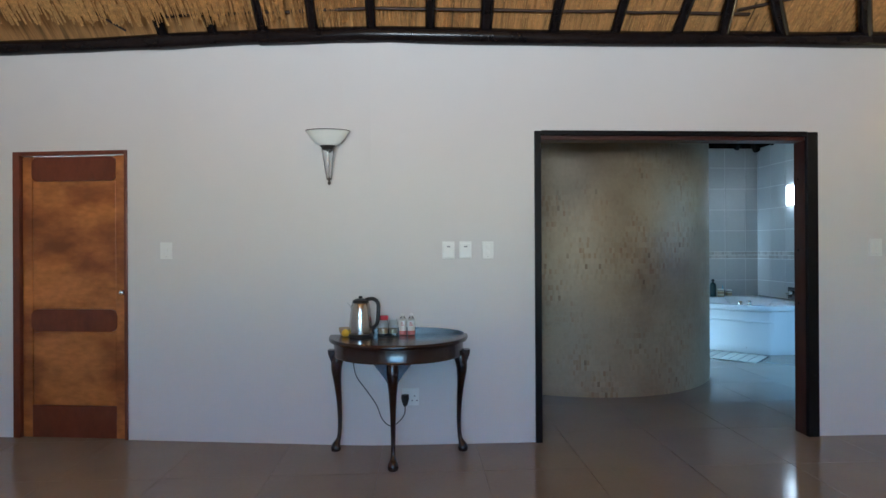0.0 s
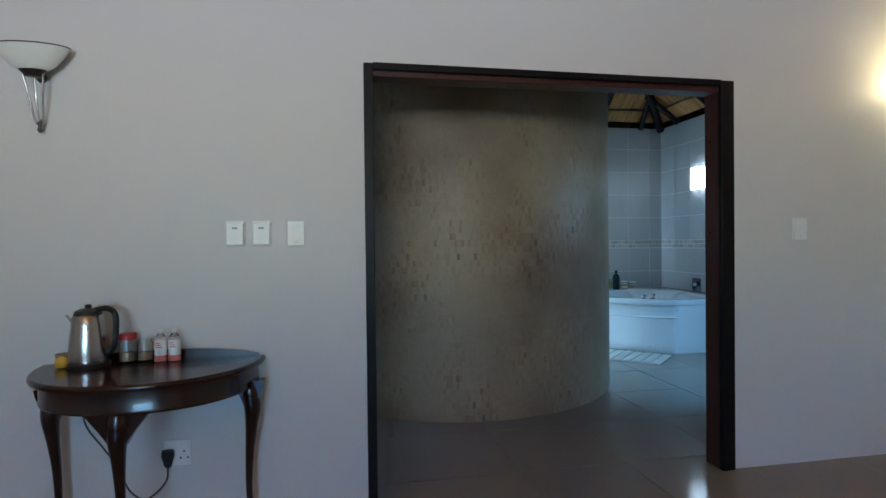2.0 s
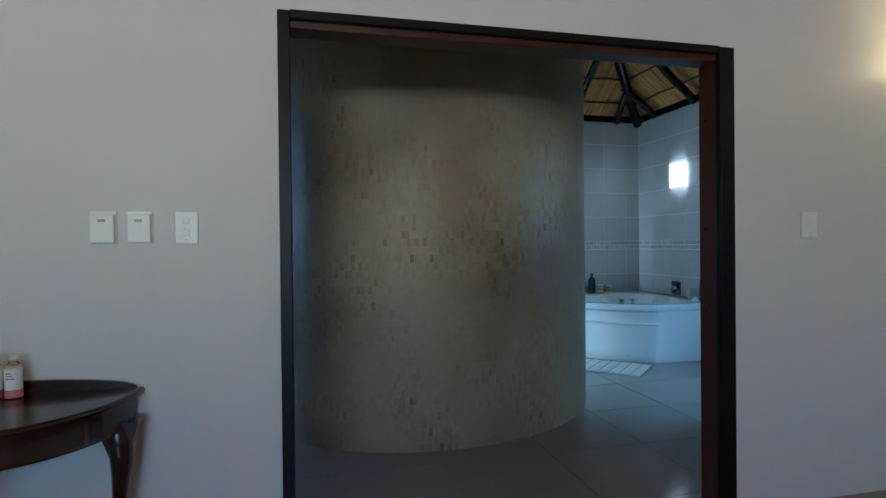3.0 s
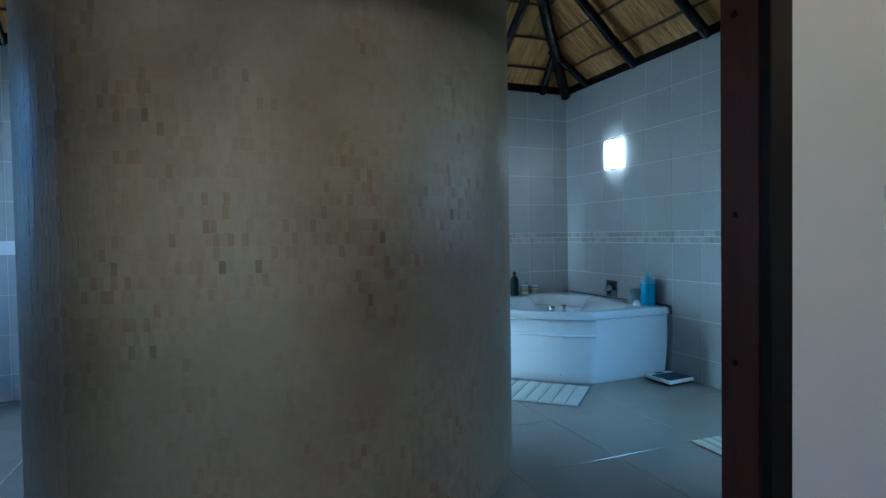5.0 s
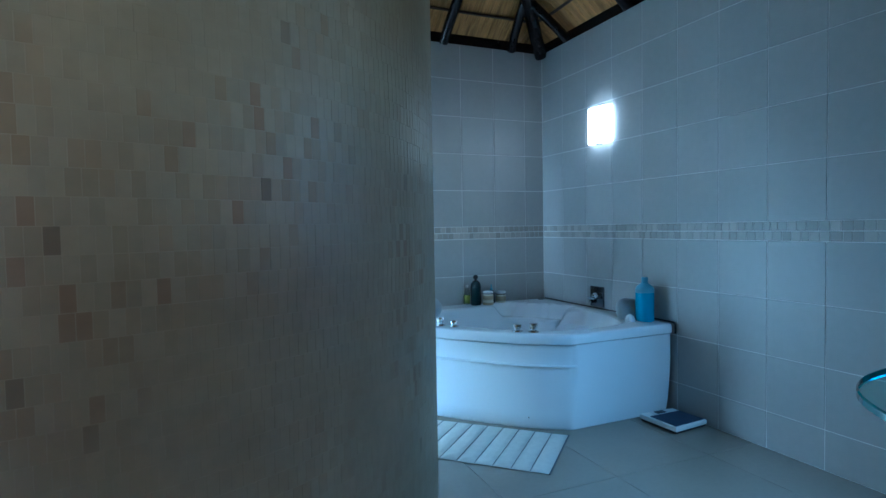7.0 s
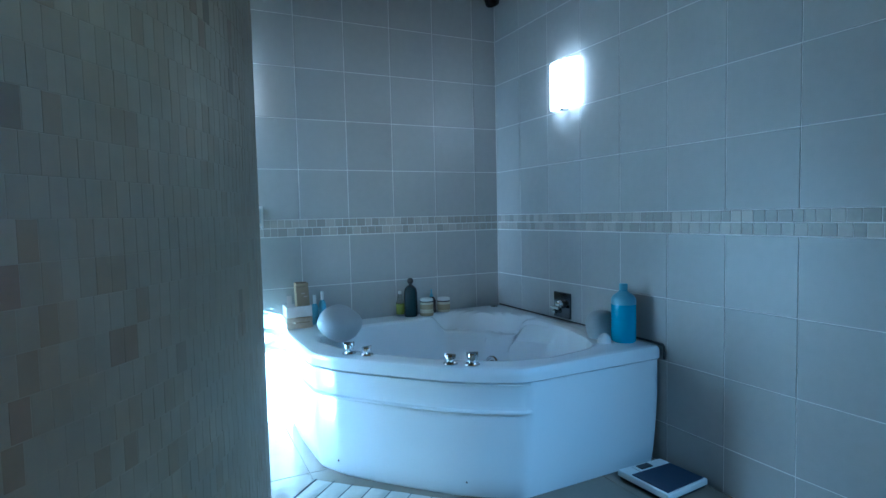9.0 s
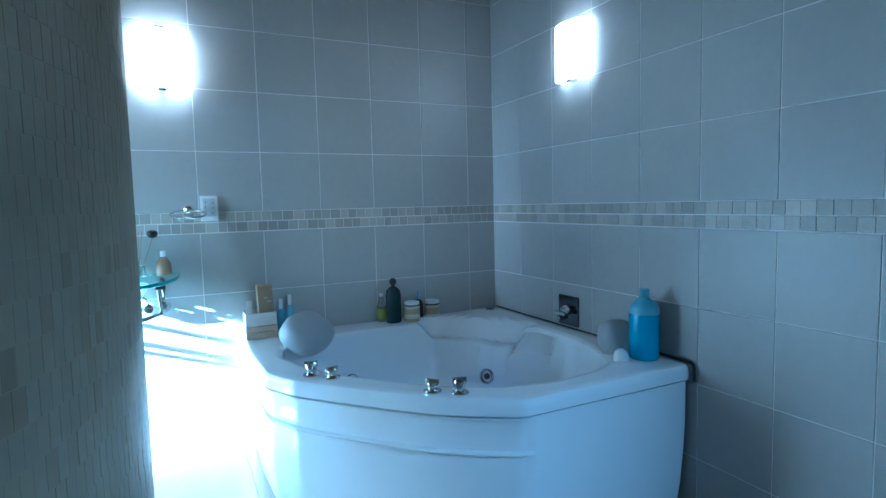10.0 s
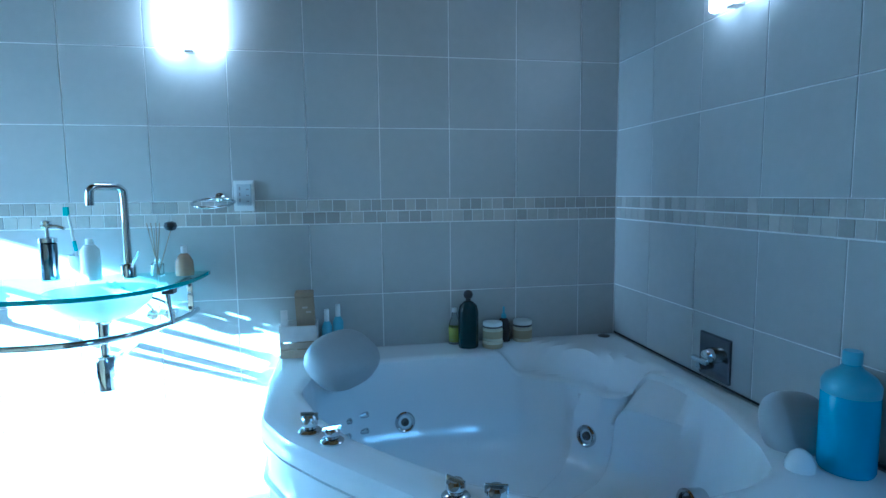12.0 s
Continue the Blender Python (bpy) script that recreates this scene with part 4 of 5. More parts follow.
part("seal", tube(spline([(6.352, 8.30, 0.628), (6.352, 8.12, 0.628), (6.350, 8.078, 0.622), (6.350, 8.070, 0.59), (6.350, 8.070, 0.553)], 6), 0.0065, 8), M["rubber"], tub, "black rubber edge seal", 60)
part("seal", tube([(6.356, 9.66, 0.623), (6.356, 8.9, 0.623), (6.356, 8.30, 0.625)], 0.004, 8), M["rubber"], tub, "dark seal along the wall")
part("drain_cap", lathe([(0, 0), (0.028, 0), (0.030, 0.003), (0.02, 0.006), (0, 0.006)], (6.27, 9.60, DECK), 24), M["dark_metal"], tub, "", 40)
# dark bar along the inside of the front rim
part("overflow_slot", boxed((-0.125, -0.006, -0.006), (0.125, 0.006, 0.004), 0.002, Matrix.Translation((5.232, 8.500, 0.588)) @ Matrix.Rotation(radians(-45), 4, "Z")), M["dark_metal"], tub, "dark metal bar just inside the front rim")


def knob(x, y, tall):
    k = part("knob", lathe([(0, 0), (0.034, 0), (0.035, 0.005), (0.029, 0.011), (0.019, 0.014), (0.018, 0.020), (0, 0.020)], (x, y, DECK), 30), M["chrome"], tub, "chrome control knob", 35)
    part("knob_cap", lathe([(0, 0.021), (0.022, 0.021), (0.024, 0.026), (0.023, 0.03 + tall), (0.017, 0.036 + tall), (0, 0.036 + tall)], (x, y, DECK), 26), M["chrome"], k, "", 35)
    part("knob_grip", boxed((-0.027, -0.004, 0.028 + tall * 0.5), (0.027, 0.004, 0.041 + tall), 0.002, Matrix.Translation((x, y, DECK)) @ Matrix.Rotation(x * 7, 4, "Z")), M["chrome"], k)


knob(4.905, 8.765, 0.020)
knob(4.972, 8.685, 0.006)
knob(5.262, 8.328, 0.008)
knob(5.342, 8.262, 0.020)


def jet(x, y, z, ax, r):
    m = Matrix.Translation((x, y, z)) @ Vector(ax).to_track_quat("Z", "Y").to_matrix().to_4x4()
    j = part("whirlpool_jet", lathe([(0, -0.06), (r, -0.06), (r, 0.006), (r * 0.85, 0.012), (r * 0.70, 0.008), (r * 0.62, -0.004), (0, -0.006)], (0, 0, 0), 26, m), M["chrome"], tub, "round chrome water jet", 40)
    part("nozzle", lathe([(0, -0.005), (r * 0.42, -0.005), (r * 0.36, 0.008), (r * 0.2, 0.010), (0, 0.006)], (0, 0, 0), 20, m), M["dark_metal"], j, "", 40)


jet(5.258, 9.402, 0.351, (0.15, -1, 0.25), 0.044)
jet(5.972, 9.145, 0.338, (-0.85, -0.5, 0.2), 0.044)
jet(6.09, 8.65, 0.33, (-1, -0.2, 0.2), 0.040)
for x, y, z in ((5.026, 9.365, 0.391), (5.096, 9.392, 0.403), (5.020, 9.335, 0.339), (5.094, 9.380, 0.337)):
    part("air_jet", lathe([(0, -0.05), (0.013, -0.05), (0.013, 0.004), (0.008, 0.008), (0, 0.008)], (x, y, z), 14, Vector((1, -0.35, 0.3)).to_track_quat("Z", "Y").to_matrix().to_4x4()), M["chrome"], tub, "", 40)


def pillow(name, x, y, z, yaw, tilt, sx, sy, sz, label):
    m = Matrix.Translation((x, y, z)) @ Matrix.Rotation(radians(yaw), 4, "Z") @ Matrix.Rotation(radians(tilt), 4, "Y")
    bm = bmesh.new()
    bmesh.ops.create_uvsphere(bm, u_segments=32, v_segments=20, radius=1.0)
    for v in bm.verts:
        c = v.co
        c = Vector([math.copysign(abs(q) ** 0.75, q) for q in c])
        v.co = m @ Vector((c.x * sx, c.y * sy, c.z * sz))
    t = thing(name, x, y, z - sz, label, "bath pillow")
    part("cushion", bm, M["foam"], t, "", 60)


pillow("bath_pillow", 5.005, 9.29, 0.680, -38, 34, 0.118, 0.165, 0.085, "grey vinyl bath pillow resting on the bath deck")
pillow("bath_pillow", 6.245, 8.410, 0.675, 68, 28, 0.062, 0.085, 0.092, "grey vinyl bath pillow leaning by the wall")
t = thing("pillow_foot", 6.19, 8.31, DECK, "small white moulded pillow holder on the bath deck", "holder")
part("holder", lathe([(0, 0), (0.036, 0), (0.035, 0.018), (0.024, 0.040), (0.010, 0.050), (0, 0.051)], (6.150, 8.285, DECK + 0.001), 20), M["acrylic"], t, "", 50)


def bottle(name, x, y, z, prof, material, label, cap=None, cap_mat=None, sx=1, sy=1, seg=28, band=None):
    t = thing(name, x, y, z, label, "bottle")
    part("bottle_body", lathe(prof, (x, y, z + 0.001), seg, sx=sx, sy=sy), material, t, "", 40)
    if cap:
        part("cap", lathe(cap, (x, y, z + 0.001), 20), cap_mat, t, "", 40)
    if band:
        r, z0, z1, bmat = band
        part("label", lathe([(r - 0.0006, z0), (r, z0 + 0.001), (r, z1 - 0.001), (r - 0.0006, z1)], (x, y, z + 0.001), seg, sx=sx, sy=sy), bmat, t, "", 40)
    return t


bottle("shampoo_bottle", 5.575, 9.555, DECK, [(0, 0), (0.044, 0), (0.047, 0.008), (0.047, 0.165), (0.040, 0.195), (0.022, 0.212), (0.016, 0.216), (0, 0.216)], M["green_bottle"], "dark green shampoo bottle on the bath deck", [(0, 0.216), (0.012, 0.216), (0.012, 0.226), (0.019, 0.233), (0.0225, 0.246), (0.018, 0.259), (0.008, 0.266), (0, 0.267)], M["black_plastic"], sy=0.8)
bottle("soap_bottle", 5.525, 9.63, DECK, [(0, 0), (0.028, 0), (0.029, 0.006), (0.027, 0.09), (0.014, 0.13), (0.010, 0.15), (0, 0.15)], M["glass"], "small clear bottle of yellow-green soap", [(0, 0.15), (0.012, 0.15), (0.012, 0.17), (0, 0.17)], M["white_plastic"], band=(0.0285, 0.01, 0.08, M["olive"]))
tin = thing("cosmetic_tin", 5.685, 9.535, DECK, "flat pale tin under a cosmetic jar on the bath", "tin")
part("tin_body", lathe([(0, 0), (0.045, 0), (0.047, 0.004), (0.047, 0.020), (0, 0.020)], (5.685, 9.535, DECK + 0.001), 28), M["label_tan"], tin, "", 40)
part("tin_lid", lathe([(0, 0.0205), (0.048, 0.0205), (0.048, 0.029), (0.045, 0.031), (0, 0.031)], (5.685, 9.535, DECK + 0.001), 28), M["cream"], tin, "", 40)
for x, y, z, k, lab in ((5.685, 9.535, DECK + 0.033, 0.86, "squat cream cosmetic jar with white lid on a flat tin"), (5.855, 9.615, DECK + 0.001, 1.0, "squat cream cosmetic jar with white lid")):
    t = thing("cosmetic_jar", x, y, z, lab, "jar", "cosmetic jars on the bath")
    turned = lambda prof: lathe([(r, h * k) for r, h in prof], (x, y, z), 28)
    part("jar_body", turned([(0, 0), (0.043, 0), (0.046, 0.006), (0.046, 0.064), (0.040, 0.070), (0, 0.070)]), M["cream"], t, "", 40)
    part("label", turned([(0.0462, 0.016), (0.0468, 0.017), (0.0468, 0.054), (0.0462, 0.055)]), M["label_tan"], t, "tan paper label", 40)
    part("lid", turned([(0, 0.071), (0.044, 0.071), (0.045, 0.075), (0.045, 0.096), (0.042, 0.100), (0, 0.101)]), M["white_plastic"], t, "", 40)
    part("lid_ring", turned([(0.0455, 0.072), (0.0460, 0.073), (0.0460, 0.080), (0.0455, 0.081)]), M["dark_metal"], t)
bottle("dropper_bottle", 5.765, 9.625, DECK, [(0, 0), (0.030, 0), (0.031, 0.006), (0.031, 0.085), (0.020, 0.105), (0.012, 0.112), (0, 0.112)], M["dark_glass"], "small dark dropper bottle behind the jars", [(0, 0.112), (0.013, 0.112), (0.012, 0.130), (0.006, 0.134), (0.005, 0.165), (0, 0.168)], M["pale_blue"])
# big blue bottle
bl = bottle("bath_foam_bottle", 6.262, 8.262, DECK, [(0, 0), (0.058, 0), (0.062, 0.008), (0.062, 0.225), (0.052, 0.243), (0.026, 0.262), (0.018, 0.274), (0, 0.274)], M["blue_liquid"], "large blue bath foam bottle on the bath deck", [(0, 0.274), (0.021, 0.274), (0.022, 0.280), (0.022, 0.304), (0.020, 0.308), (0, 0.308)], M["pale_blue"], sx=1.0, sy=1.05)
part("shoulder", lathe([(0.0622, 0.200), (0.0625, 0.201), (0.0625, 0.226), (0.0525, 0.2445), (0.0265, 0.2635), (0.0205, 0.2725), (0.020, 0.2725)], (6.262, 8.262, DECK + 0.001), 28, sy=1.05), M["pale_blue"], bl, "paler empty neck of the bottle", 40)

# wooden crate with paper bag and small bottles at the bath's corner
crate = thing("wooden_crate", 4.815, 9.60, DECK, "small pale wooden crate on the bath deck", "crate")
for k, (z0, z1) in enumerate(((0.002, 0.036), (0.042, 0.068), (0.074, 0.142))):
    z, h = DECK + z0, z1 - z0
    pale = M["crate_pale"] if k == 2 else M["crate_wood"]
    part("slat", boxed((4.735, 9.540, z), (4.895, 9.547, z + h), 0.001), pale, crate, "whitewashed slat" if k == 2 else "")
    part("slat", boxed((4.735, 9.668, z), (4.895, 9.675, z + h), 0.001), pale, crate)
    for x in (4.735, 4.888):
        part("end_slat", boxed((x, 9.547, z), (x + 0.007, 9.668, z + h), 0.001), pale, crate)
part("bottom", boxed((4.742, 9.547, DECK + 0.002), (4.888, 9.668, DECK + 0.008)), M["crate_wood"], crate)
part("card", boxed((4.743, 9.55, DECK + 0.09), (4.772, 9.554, DECK + 0.212), 0, None), M["crate_pale"], crate, "upright card tag")
bag = thing("paper_bag", 4.85, 9.60, DECK + 0.008, "brown kraft paper bag standing in the crate", "bag")
lo = [(4.806, 9.565), (4.884, 9.565), (4.884, 9.635), (4.806, 9.635)]
part("bag_body", rings(bmesh.new(), [[(x, y, DECK + 0.009) for x, y in lo], [(x + 0.002, y, DECK + 0.15) for x, y in lo], [(x - 0.003, y + 0.003, DECK + 0.262) for x, y in lo]], True, True, True), M["kraft"], bag)
part("bag_top", boxed((4.803, 9.562, DECK + 0.264), (4.882, 9.640, DECK + 0.285), 0.005), M["kraft"], bag, "rolled bag top")
for x, y, z in ((4.835, 9.562, 0.215), (4.850, 9.562, 0.195)):
    part("print_bar", boxed((x, y - 0.001, DECK + z), (x + 0.022, y + 0.001, DECK + z + 0.008)), M["crate_wood"], bag)
for x, h in ((4.935, 0.16), (4.985, 0.18)):
    bottle("small_bottle", x, 9.645, DECK, [(0, 0), (0.022, 0), (0.024, 0.005), (0.024, h - 0.05), (0.015, h - 0.03), (0.010, h - 0.025), (0, h - 0.025)], M["pale_blue"], "small pale blue toiletry bottle on the bath deck", [(0, h - 0.025), (0.011, h - 0.025), (0.011, h + 0.03), (0, h + 0.032)], M["white_plastic"])

# square mixer plate on the east wall
mx = thing("bath_mixer", EAST, 8.895, 0.63, "square chrome wall-mounted bath mixer on the tiles", "tap")
part("plate", boxed((EAST - 0.012, 8.815, 0.635), (EAST + 0.002, 8.98, 0.80), 0.004), M["dark_chrome"], mx)
part("lever_hub", lathe([(0, 0), (0.030, 0), (0.028, 0.022), (0.020, 0.04), (0, 0.042)], (EAST - 0.012, 8.895, 0.725), 24, Matrix.Rotation(radians(-90), 4, "Y")), M["chrome"], mx, "", 40)
part("lever", boxed((EAST - 0.065, 8.870, 0.695), (EAST - 0.045, 8.955, 0.715), 0.005), M["chrome"], mx)
part("diverter", lathe([(0, 0), (0.016, 0), (0.014, 0.03), (0, 0.032)], (EAST - 0.012, 8.945, 0.672), 18, Matrix.Rotation(radians(-90), 4, "Y")), M["chrome"], mx, "", 40)


# ---------------- bathroom wall lamps ----------------
def wall_lamp(m, label, glass):
    """A half-round white glass shade on a chrome back plate; m: x along the wall, y out of the wall, z up."""
    t = thing("wall_lamp", *m.translation, label, "wall lamp", "bathroom wall lamps")
    n = 16
    for nm, r, z0, z1, mt in (("shade", 0.134, -0.142, 0.134, glass),):
        out = [(r * math.cos(math.pi * i / n), 0.012 + 0.075 * math.sin(math.pi * i / n)) for i in range(n + 1)]
        part(nm, rings(bmesh.new(), [[m @ Vector((p[0], p[1], z)) for p in out] for z in (z0, z1)], True, True, True), M[mt], t, "glowing white glass shade", 50)
    part("back_plate", boxed((-0.112, 0.0, -0.130), (0.112, 0.011, 0.118), 0.003, m), M["chrome"], t)
    part("clip", boxed((-0.02, 0.012, -0.162), (0.02, 0.055, -0.144), 0.003, m), M["steel"], t, "small steel clip")
    part("clip", boxed((-0.02, 0.012, 0.136), (0.02, 0.06, 0.150), 0.003, m), M["chrome"], t)


def on_wall(x, y, z, yaw):
    return Matrix.Translation((x, y, z)) @ Matrix.Rotation(radians(yaw), 4, "Z")


wall_lamp(on_wall(EAST, 8.828, 2.10, 90), "lit white glass half-round wall lamp on the tiles", "lamp_glass")
wall_lamp(on_wall(4.41, NORTH, 2.085, 180), "brightly lit white glass half-round wall lamp above the basin", "lamp_glass_bright")


# ---------------- glass washbasins ----------------
def super_half(a, b, e, n=48):
    out = []
    for i in range(n + 1):
        t = math.pi * i / n
        c, s = math.cos(t), math.sin(t)
        out.append((a * math.copysign(abs(c) ** (2 / e), c), b * abs(s) ** (2 / e)))
    return out


def washbasin(m, label, bx):
    """A half-round glass counter on chrome wall brackets with a glass bowl under it; m as for wall_lamp, z 0 on the glass."""
    t = thing("glass_washbasin", *m.translation, label, "washbasin", "glass washbasins")
    rim_pts = super_half(0.47, 0.60, 2.7)
    loops = []
    for d, z in ((0.0, -0.016), (0.0, -0.003), (-0.003, 0.0)):
        loops.append([m @ Vector((p[0] * (1 + d), 0.004 + p[1] * (1 + d), z)) for p in rim_pts])
    bm = bmesh.new()
    rings(bm, loops, True, True, True)
    part("glass_counter", bm, M["counter_glass"], t, "clear glass counter with green edge", 30)
    strip = [[m @ Vector((p[0] * k, 0.004 + p[1] * k, z)) for p in rim_pts] for k, z in ((1.001, -0.0165), (1.006, -0.014), (1.006, -0.003), (1.001, 0.0005))]
    part("polished_edge", rings(bmesh.new(), strip, False), M["teal_glass"], t, "teal polished glass edge", 30)
    part("bowl", lathe([(0, -0.135), (0.05, -0.134), (0.11, -0.115), (0.165, -0.07), (0.19, -0.02), (0.186, -0.018), (0.158, -0.068), (0.105, -0.108), (0.05, -0.126), (0, -0.127)], (0, 0, 0), 40, m @ Matrix.Translation((bx, 0.31, 0)), sy=0.9), M["frosted"], t, "frosted glass bowl", 50)
    rail = [(p[0], p[1]) for p in super_half(0.41, 0.55, 2.3, 40)]
    part("towel_rail", tube([m @ Vector((p[0], p[1] + 0.004, -0.17)) for p in rail], 0.0125, 12), M["chrome"], t, "curved chrome towel rail", 60)
    for s in (-1, 1):
        b = part("bracket", boxed((s * 0.385 - 0.012, 0.0, -0.19), (s * 0.385 + 0.012, 0.010, -0.03), 0.002, m), M["chrome"], t, "chrome wall bracket")
        part("bracket_arm", boxed((s * 0.385 - 0.008, 0.01, -0.045), (s * 0.385 + 0.008, 0.30, -0.020), 0.002, m), M["chrome"], b)
        part("bracket_pad", boxed((s * 0.385 - 0.022, 0.27, -0.046), (s * 0.385 + 0.022, 0.32, -0.018), 0.003, m), M["black_plastic"], b)
        part("bracket_post", tube([m @ Vector((s * 0.375, 0.29, -0.046)), m @ Vector((s * 0.385, 0.27, -0.17))], 0.009, 10), M["chrome"], b, "", 60)
        for z in (-0.06, -0.16):
            part("bolt", lathe([(0, 0), (0.008, 0), (0.007, 0.005), (0, 0.006)], (0, 0, 0), 10, m @ Matrix.Translation((s * 0.385, 0.010, z)) @ Matrix.Rotation(radians(-90), 4, "X")), M["dark_metal"], b)
    # trap and stop taps
    part("waste", lathe([(0, -0.21), (0.022, -0.21), (0.022, -0.15), (0.030, -0.148), (0.030, -0.137), (0, -0.136)], (0, 0, 0), 22, m @ Matrix.Translation((bx, 0.31, 0))), M["chrome"], t, "", 40)
    part("bottle_trap", lathe([(0, -0.405), (0.034, -0.405), (0.037, -0.398), (0.037, -0.285), (0.030, -0.272), (0.016, -0.268), (0.016, -0.21), (0, -0.21)], (0, 0, 0), 22, m @ Matrix.Translation((bx, 0.31, 0))), M["chrome"], t, "chrome bottle trap", 40)
    part("waste_pipe", tube([m @ Vector((bx, 0.29, -0.315)), m @ Vector((bx, 0.10, -0.315)), m @ Vector((bx, 0.004, -0.315))], 0.015, 12), M["chrome"], t, "", 60)
    for dx in (bx - 0.10, bx - 0.17):
        v = part("stop_tap", lathe([(0, 0), (0.014, 0), (0.014, 0.05), (0.022, 0.052), (0.022, 0.075), (0, 0.076)], (0, 0, 0), 16, m @ Matrix.Translation((dx, 0.004, -0.17)) @ Matrix.Rotation(radians(-90), 4, "X")), M["chrome"], t, "", 40)
        part("tap_handle", boxed((dx - 0.022, 0.082, -0.176), (dx + 0.022, 0.090, -0.164), 0.002, m), M["chrome"], v)
        part("hose", tube(spline([m @ Vector(q) for q in ((dx, 0.06, -0.158), (dx + 0.02, 0.10, -0.11), (dx * 0.6, 0.13, -0.06), (dx * 0.4, 0.13, -0.018))], 5), 0.006, 8), M["steel"], v, "", 60)
    return t


def swan_tap(m, label):
    t = thing("basin_tap", *m.translation, label, "tap")
    z0 = 0.002
    part("base", lathe([(0, 0), (0.028, 0), (0.028, 0.05), (0.022, 0.058), (0.016, 0.060), (0, 0.060)], (0, 0, 0), 26, m @ Matrix.Translation((0, 0, z0))), M["chrome"], t, "", 40)
    pts = [(0, 0, 0.055), (0, 0, 0.18), (0, 0, 0.33), (0.0, 0.006, 0.352), (0.0, 0.024, 0.364), (0, 0.05, 0.366), (0, 0.11, 0.366), (0, 0.126, 0.360), (0, 0.134, 0.345), (0, 0.136, 0.295)]
    part("spout", tube([m @ Vector((p[0], p[1], p[2] + z0)) for p in spline(pts, 4)], 0.015, 14), M["chrome"], t, "tall chrome square-bend spout", 60)
    part("lever", tube([m @ Vector((-0.02, 0, 0.052)), m @ Vector((-0.085, 0.01, 0.115))], 0.005, 8), M["chrome"], t, "", 60)


nb = on_wall(3.965, NORTH, 1.0, 180)
washbasin(nb, "half-round clear glass washbasin counter on chrome wall brackets", -0.150)
swan_tap(on_wall(4.16, NORTH - 0.15, 1.0, 143), "tall chrome swan-neck basin tap on the glass")
sb = on_wall(4.80, WALL_B, 1.0, 0)
washbasin(sb, "half-round clear glass washbasin counter on chrome wall brackets", 0.0)
swan_tap(on_wall(4.785, WALL_B + 0.12, 1.0, 0), "tall chrome swan-neck basin tap on the glass")
t = thing("soap_dish", 4.95, WALL_B + 0.42, 1.0, "small dark green soap dish on the glass counter", "soap dish")
part("dish", lathe([(0, 0), (0.045, 0), (0.062, 0.012), (0.066, 0.018), (0.06, 0.018), (0.045, 0.008), (0, 0.006)], (4.93, WALL_B + 0.42, 1.001), 28, sy=0.7), M["teal"], t, "", 50)

# soap dispenser, toothbrush cup, diffuser, amber bottle on the north basin
GZ = 1.001
d = thing("soap_dispenser", 3.865, 9.55, 1.0, "dark chrome pump soap dispenser on the glass", "soap dispenser")
part("canister", lathe([(0, 0), (0.030, 0), (0.031, 0.004), (0.031, 0.145), (0.024, 0.15), (0, 0.15)], (3.865, 9.55, GZ), 26), M["dark_chrome"], d, "", 40)
part("collar", lathe([(0, 0.151), (0.033, 0.151), (0.033, 0.168), (0.014, 0.172), (0, 0.172)], (3.865, 9.55, GZ), 24), M["chrome"], d, "", 40)
part("pump", tube([(3.865, 9.55, GZ + 0.172), (3.865, 9.55, GZ + 0.225)], 0.007, 10), M["chrome"], d, "", 60)
part("spout", tube([(3.845, 9.55, GZ + 0.215), (3.90, 9.55, GZ + 0.215), (3.93, 9.545, GZ + 0.205)], 0.007, 10), M["chrome"], d, "", 60)
part("pump_head", lathe([(0, 0.222), (0.017, 0.222), (0.018, 0.235), (0, 0.24)], (3.865, 9.55, GZ), 18), M["chrome"], d, "", 40)
cup = thing("toothbrush_cup", 3.985, 9.53, 1.0, "white cup holding a teal toothbrush on the glass", "cup")
part("cup_body", lathe([(0, 0), (0.034, 0), (0.040, 0.10), (0.036, 0.10), (0.031, 0.006), (0, 0.006)], (3.985, 9.53, GZ), 28), M["ceramic"], cup, "", 40)
tb = part("toothbrush", tube([(3.985, 9.53, GZ + 0.01), (3.968, 9.53, GZ + 0.15), (3.955, 9.53, GZ + 0.26)], 0.0055, 8), M["white_plastic"], cup, "white and teal toothbrush", 60)
part("grip", tube([(3.973, 9.53, GZ + 0.115), (3.968, 9.53, GZ + 0.155)], 0.0075, 8), M["teal"], tb, "", 60)
part("bristles", boxed((3.938, 9.523, GZ + 0.255), (3.957, 9.537, GZ + 0.29), 0.002), M["teal"], tb)
bottle("lotion_tube", 4.035, 9.50, 1.0, [(0, 0), (0.034, 0), (0.036, 0.02), (0.034, 0.12), (0.02, 0.14), (0, 0.141)], M["white_plastic"], "white lotion bottle on the glass", [(0, 0.142), (0.014, 0.142), (0.014, 0.165), (0, 0.166)], M["white_plastic"])
df = thing("reed_diffuser", 4.26, 9.56, 1.0, "small glass reed diffuser with thin sticks", "diffuser")
part("vial", lathe([(0, 0), (0.024, 0), (0.025, 0.05), (0.012, 0.06), (0.012, 0.072), (0.008, 0.072), (0.008, 0.06), (0.021, 0.048), (0.021, 0.004), (0, 0.004)], (4.26, 9.56, GZ), 22), M["glass"], df, "", 40)
for dx in (-0.035, -0.018, 0.004, 0.02):
    part("reed_stick", tube([(4.26 - dx * 0.2, 9.56, GZ + 0.006), (4.26 + dx, 9.56 - dx * 0.3, GZ + 0.22)], 0.0018, 6), M["kraft"], df)
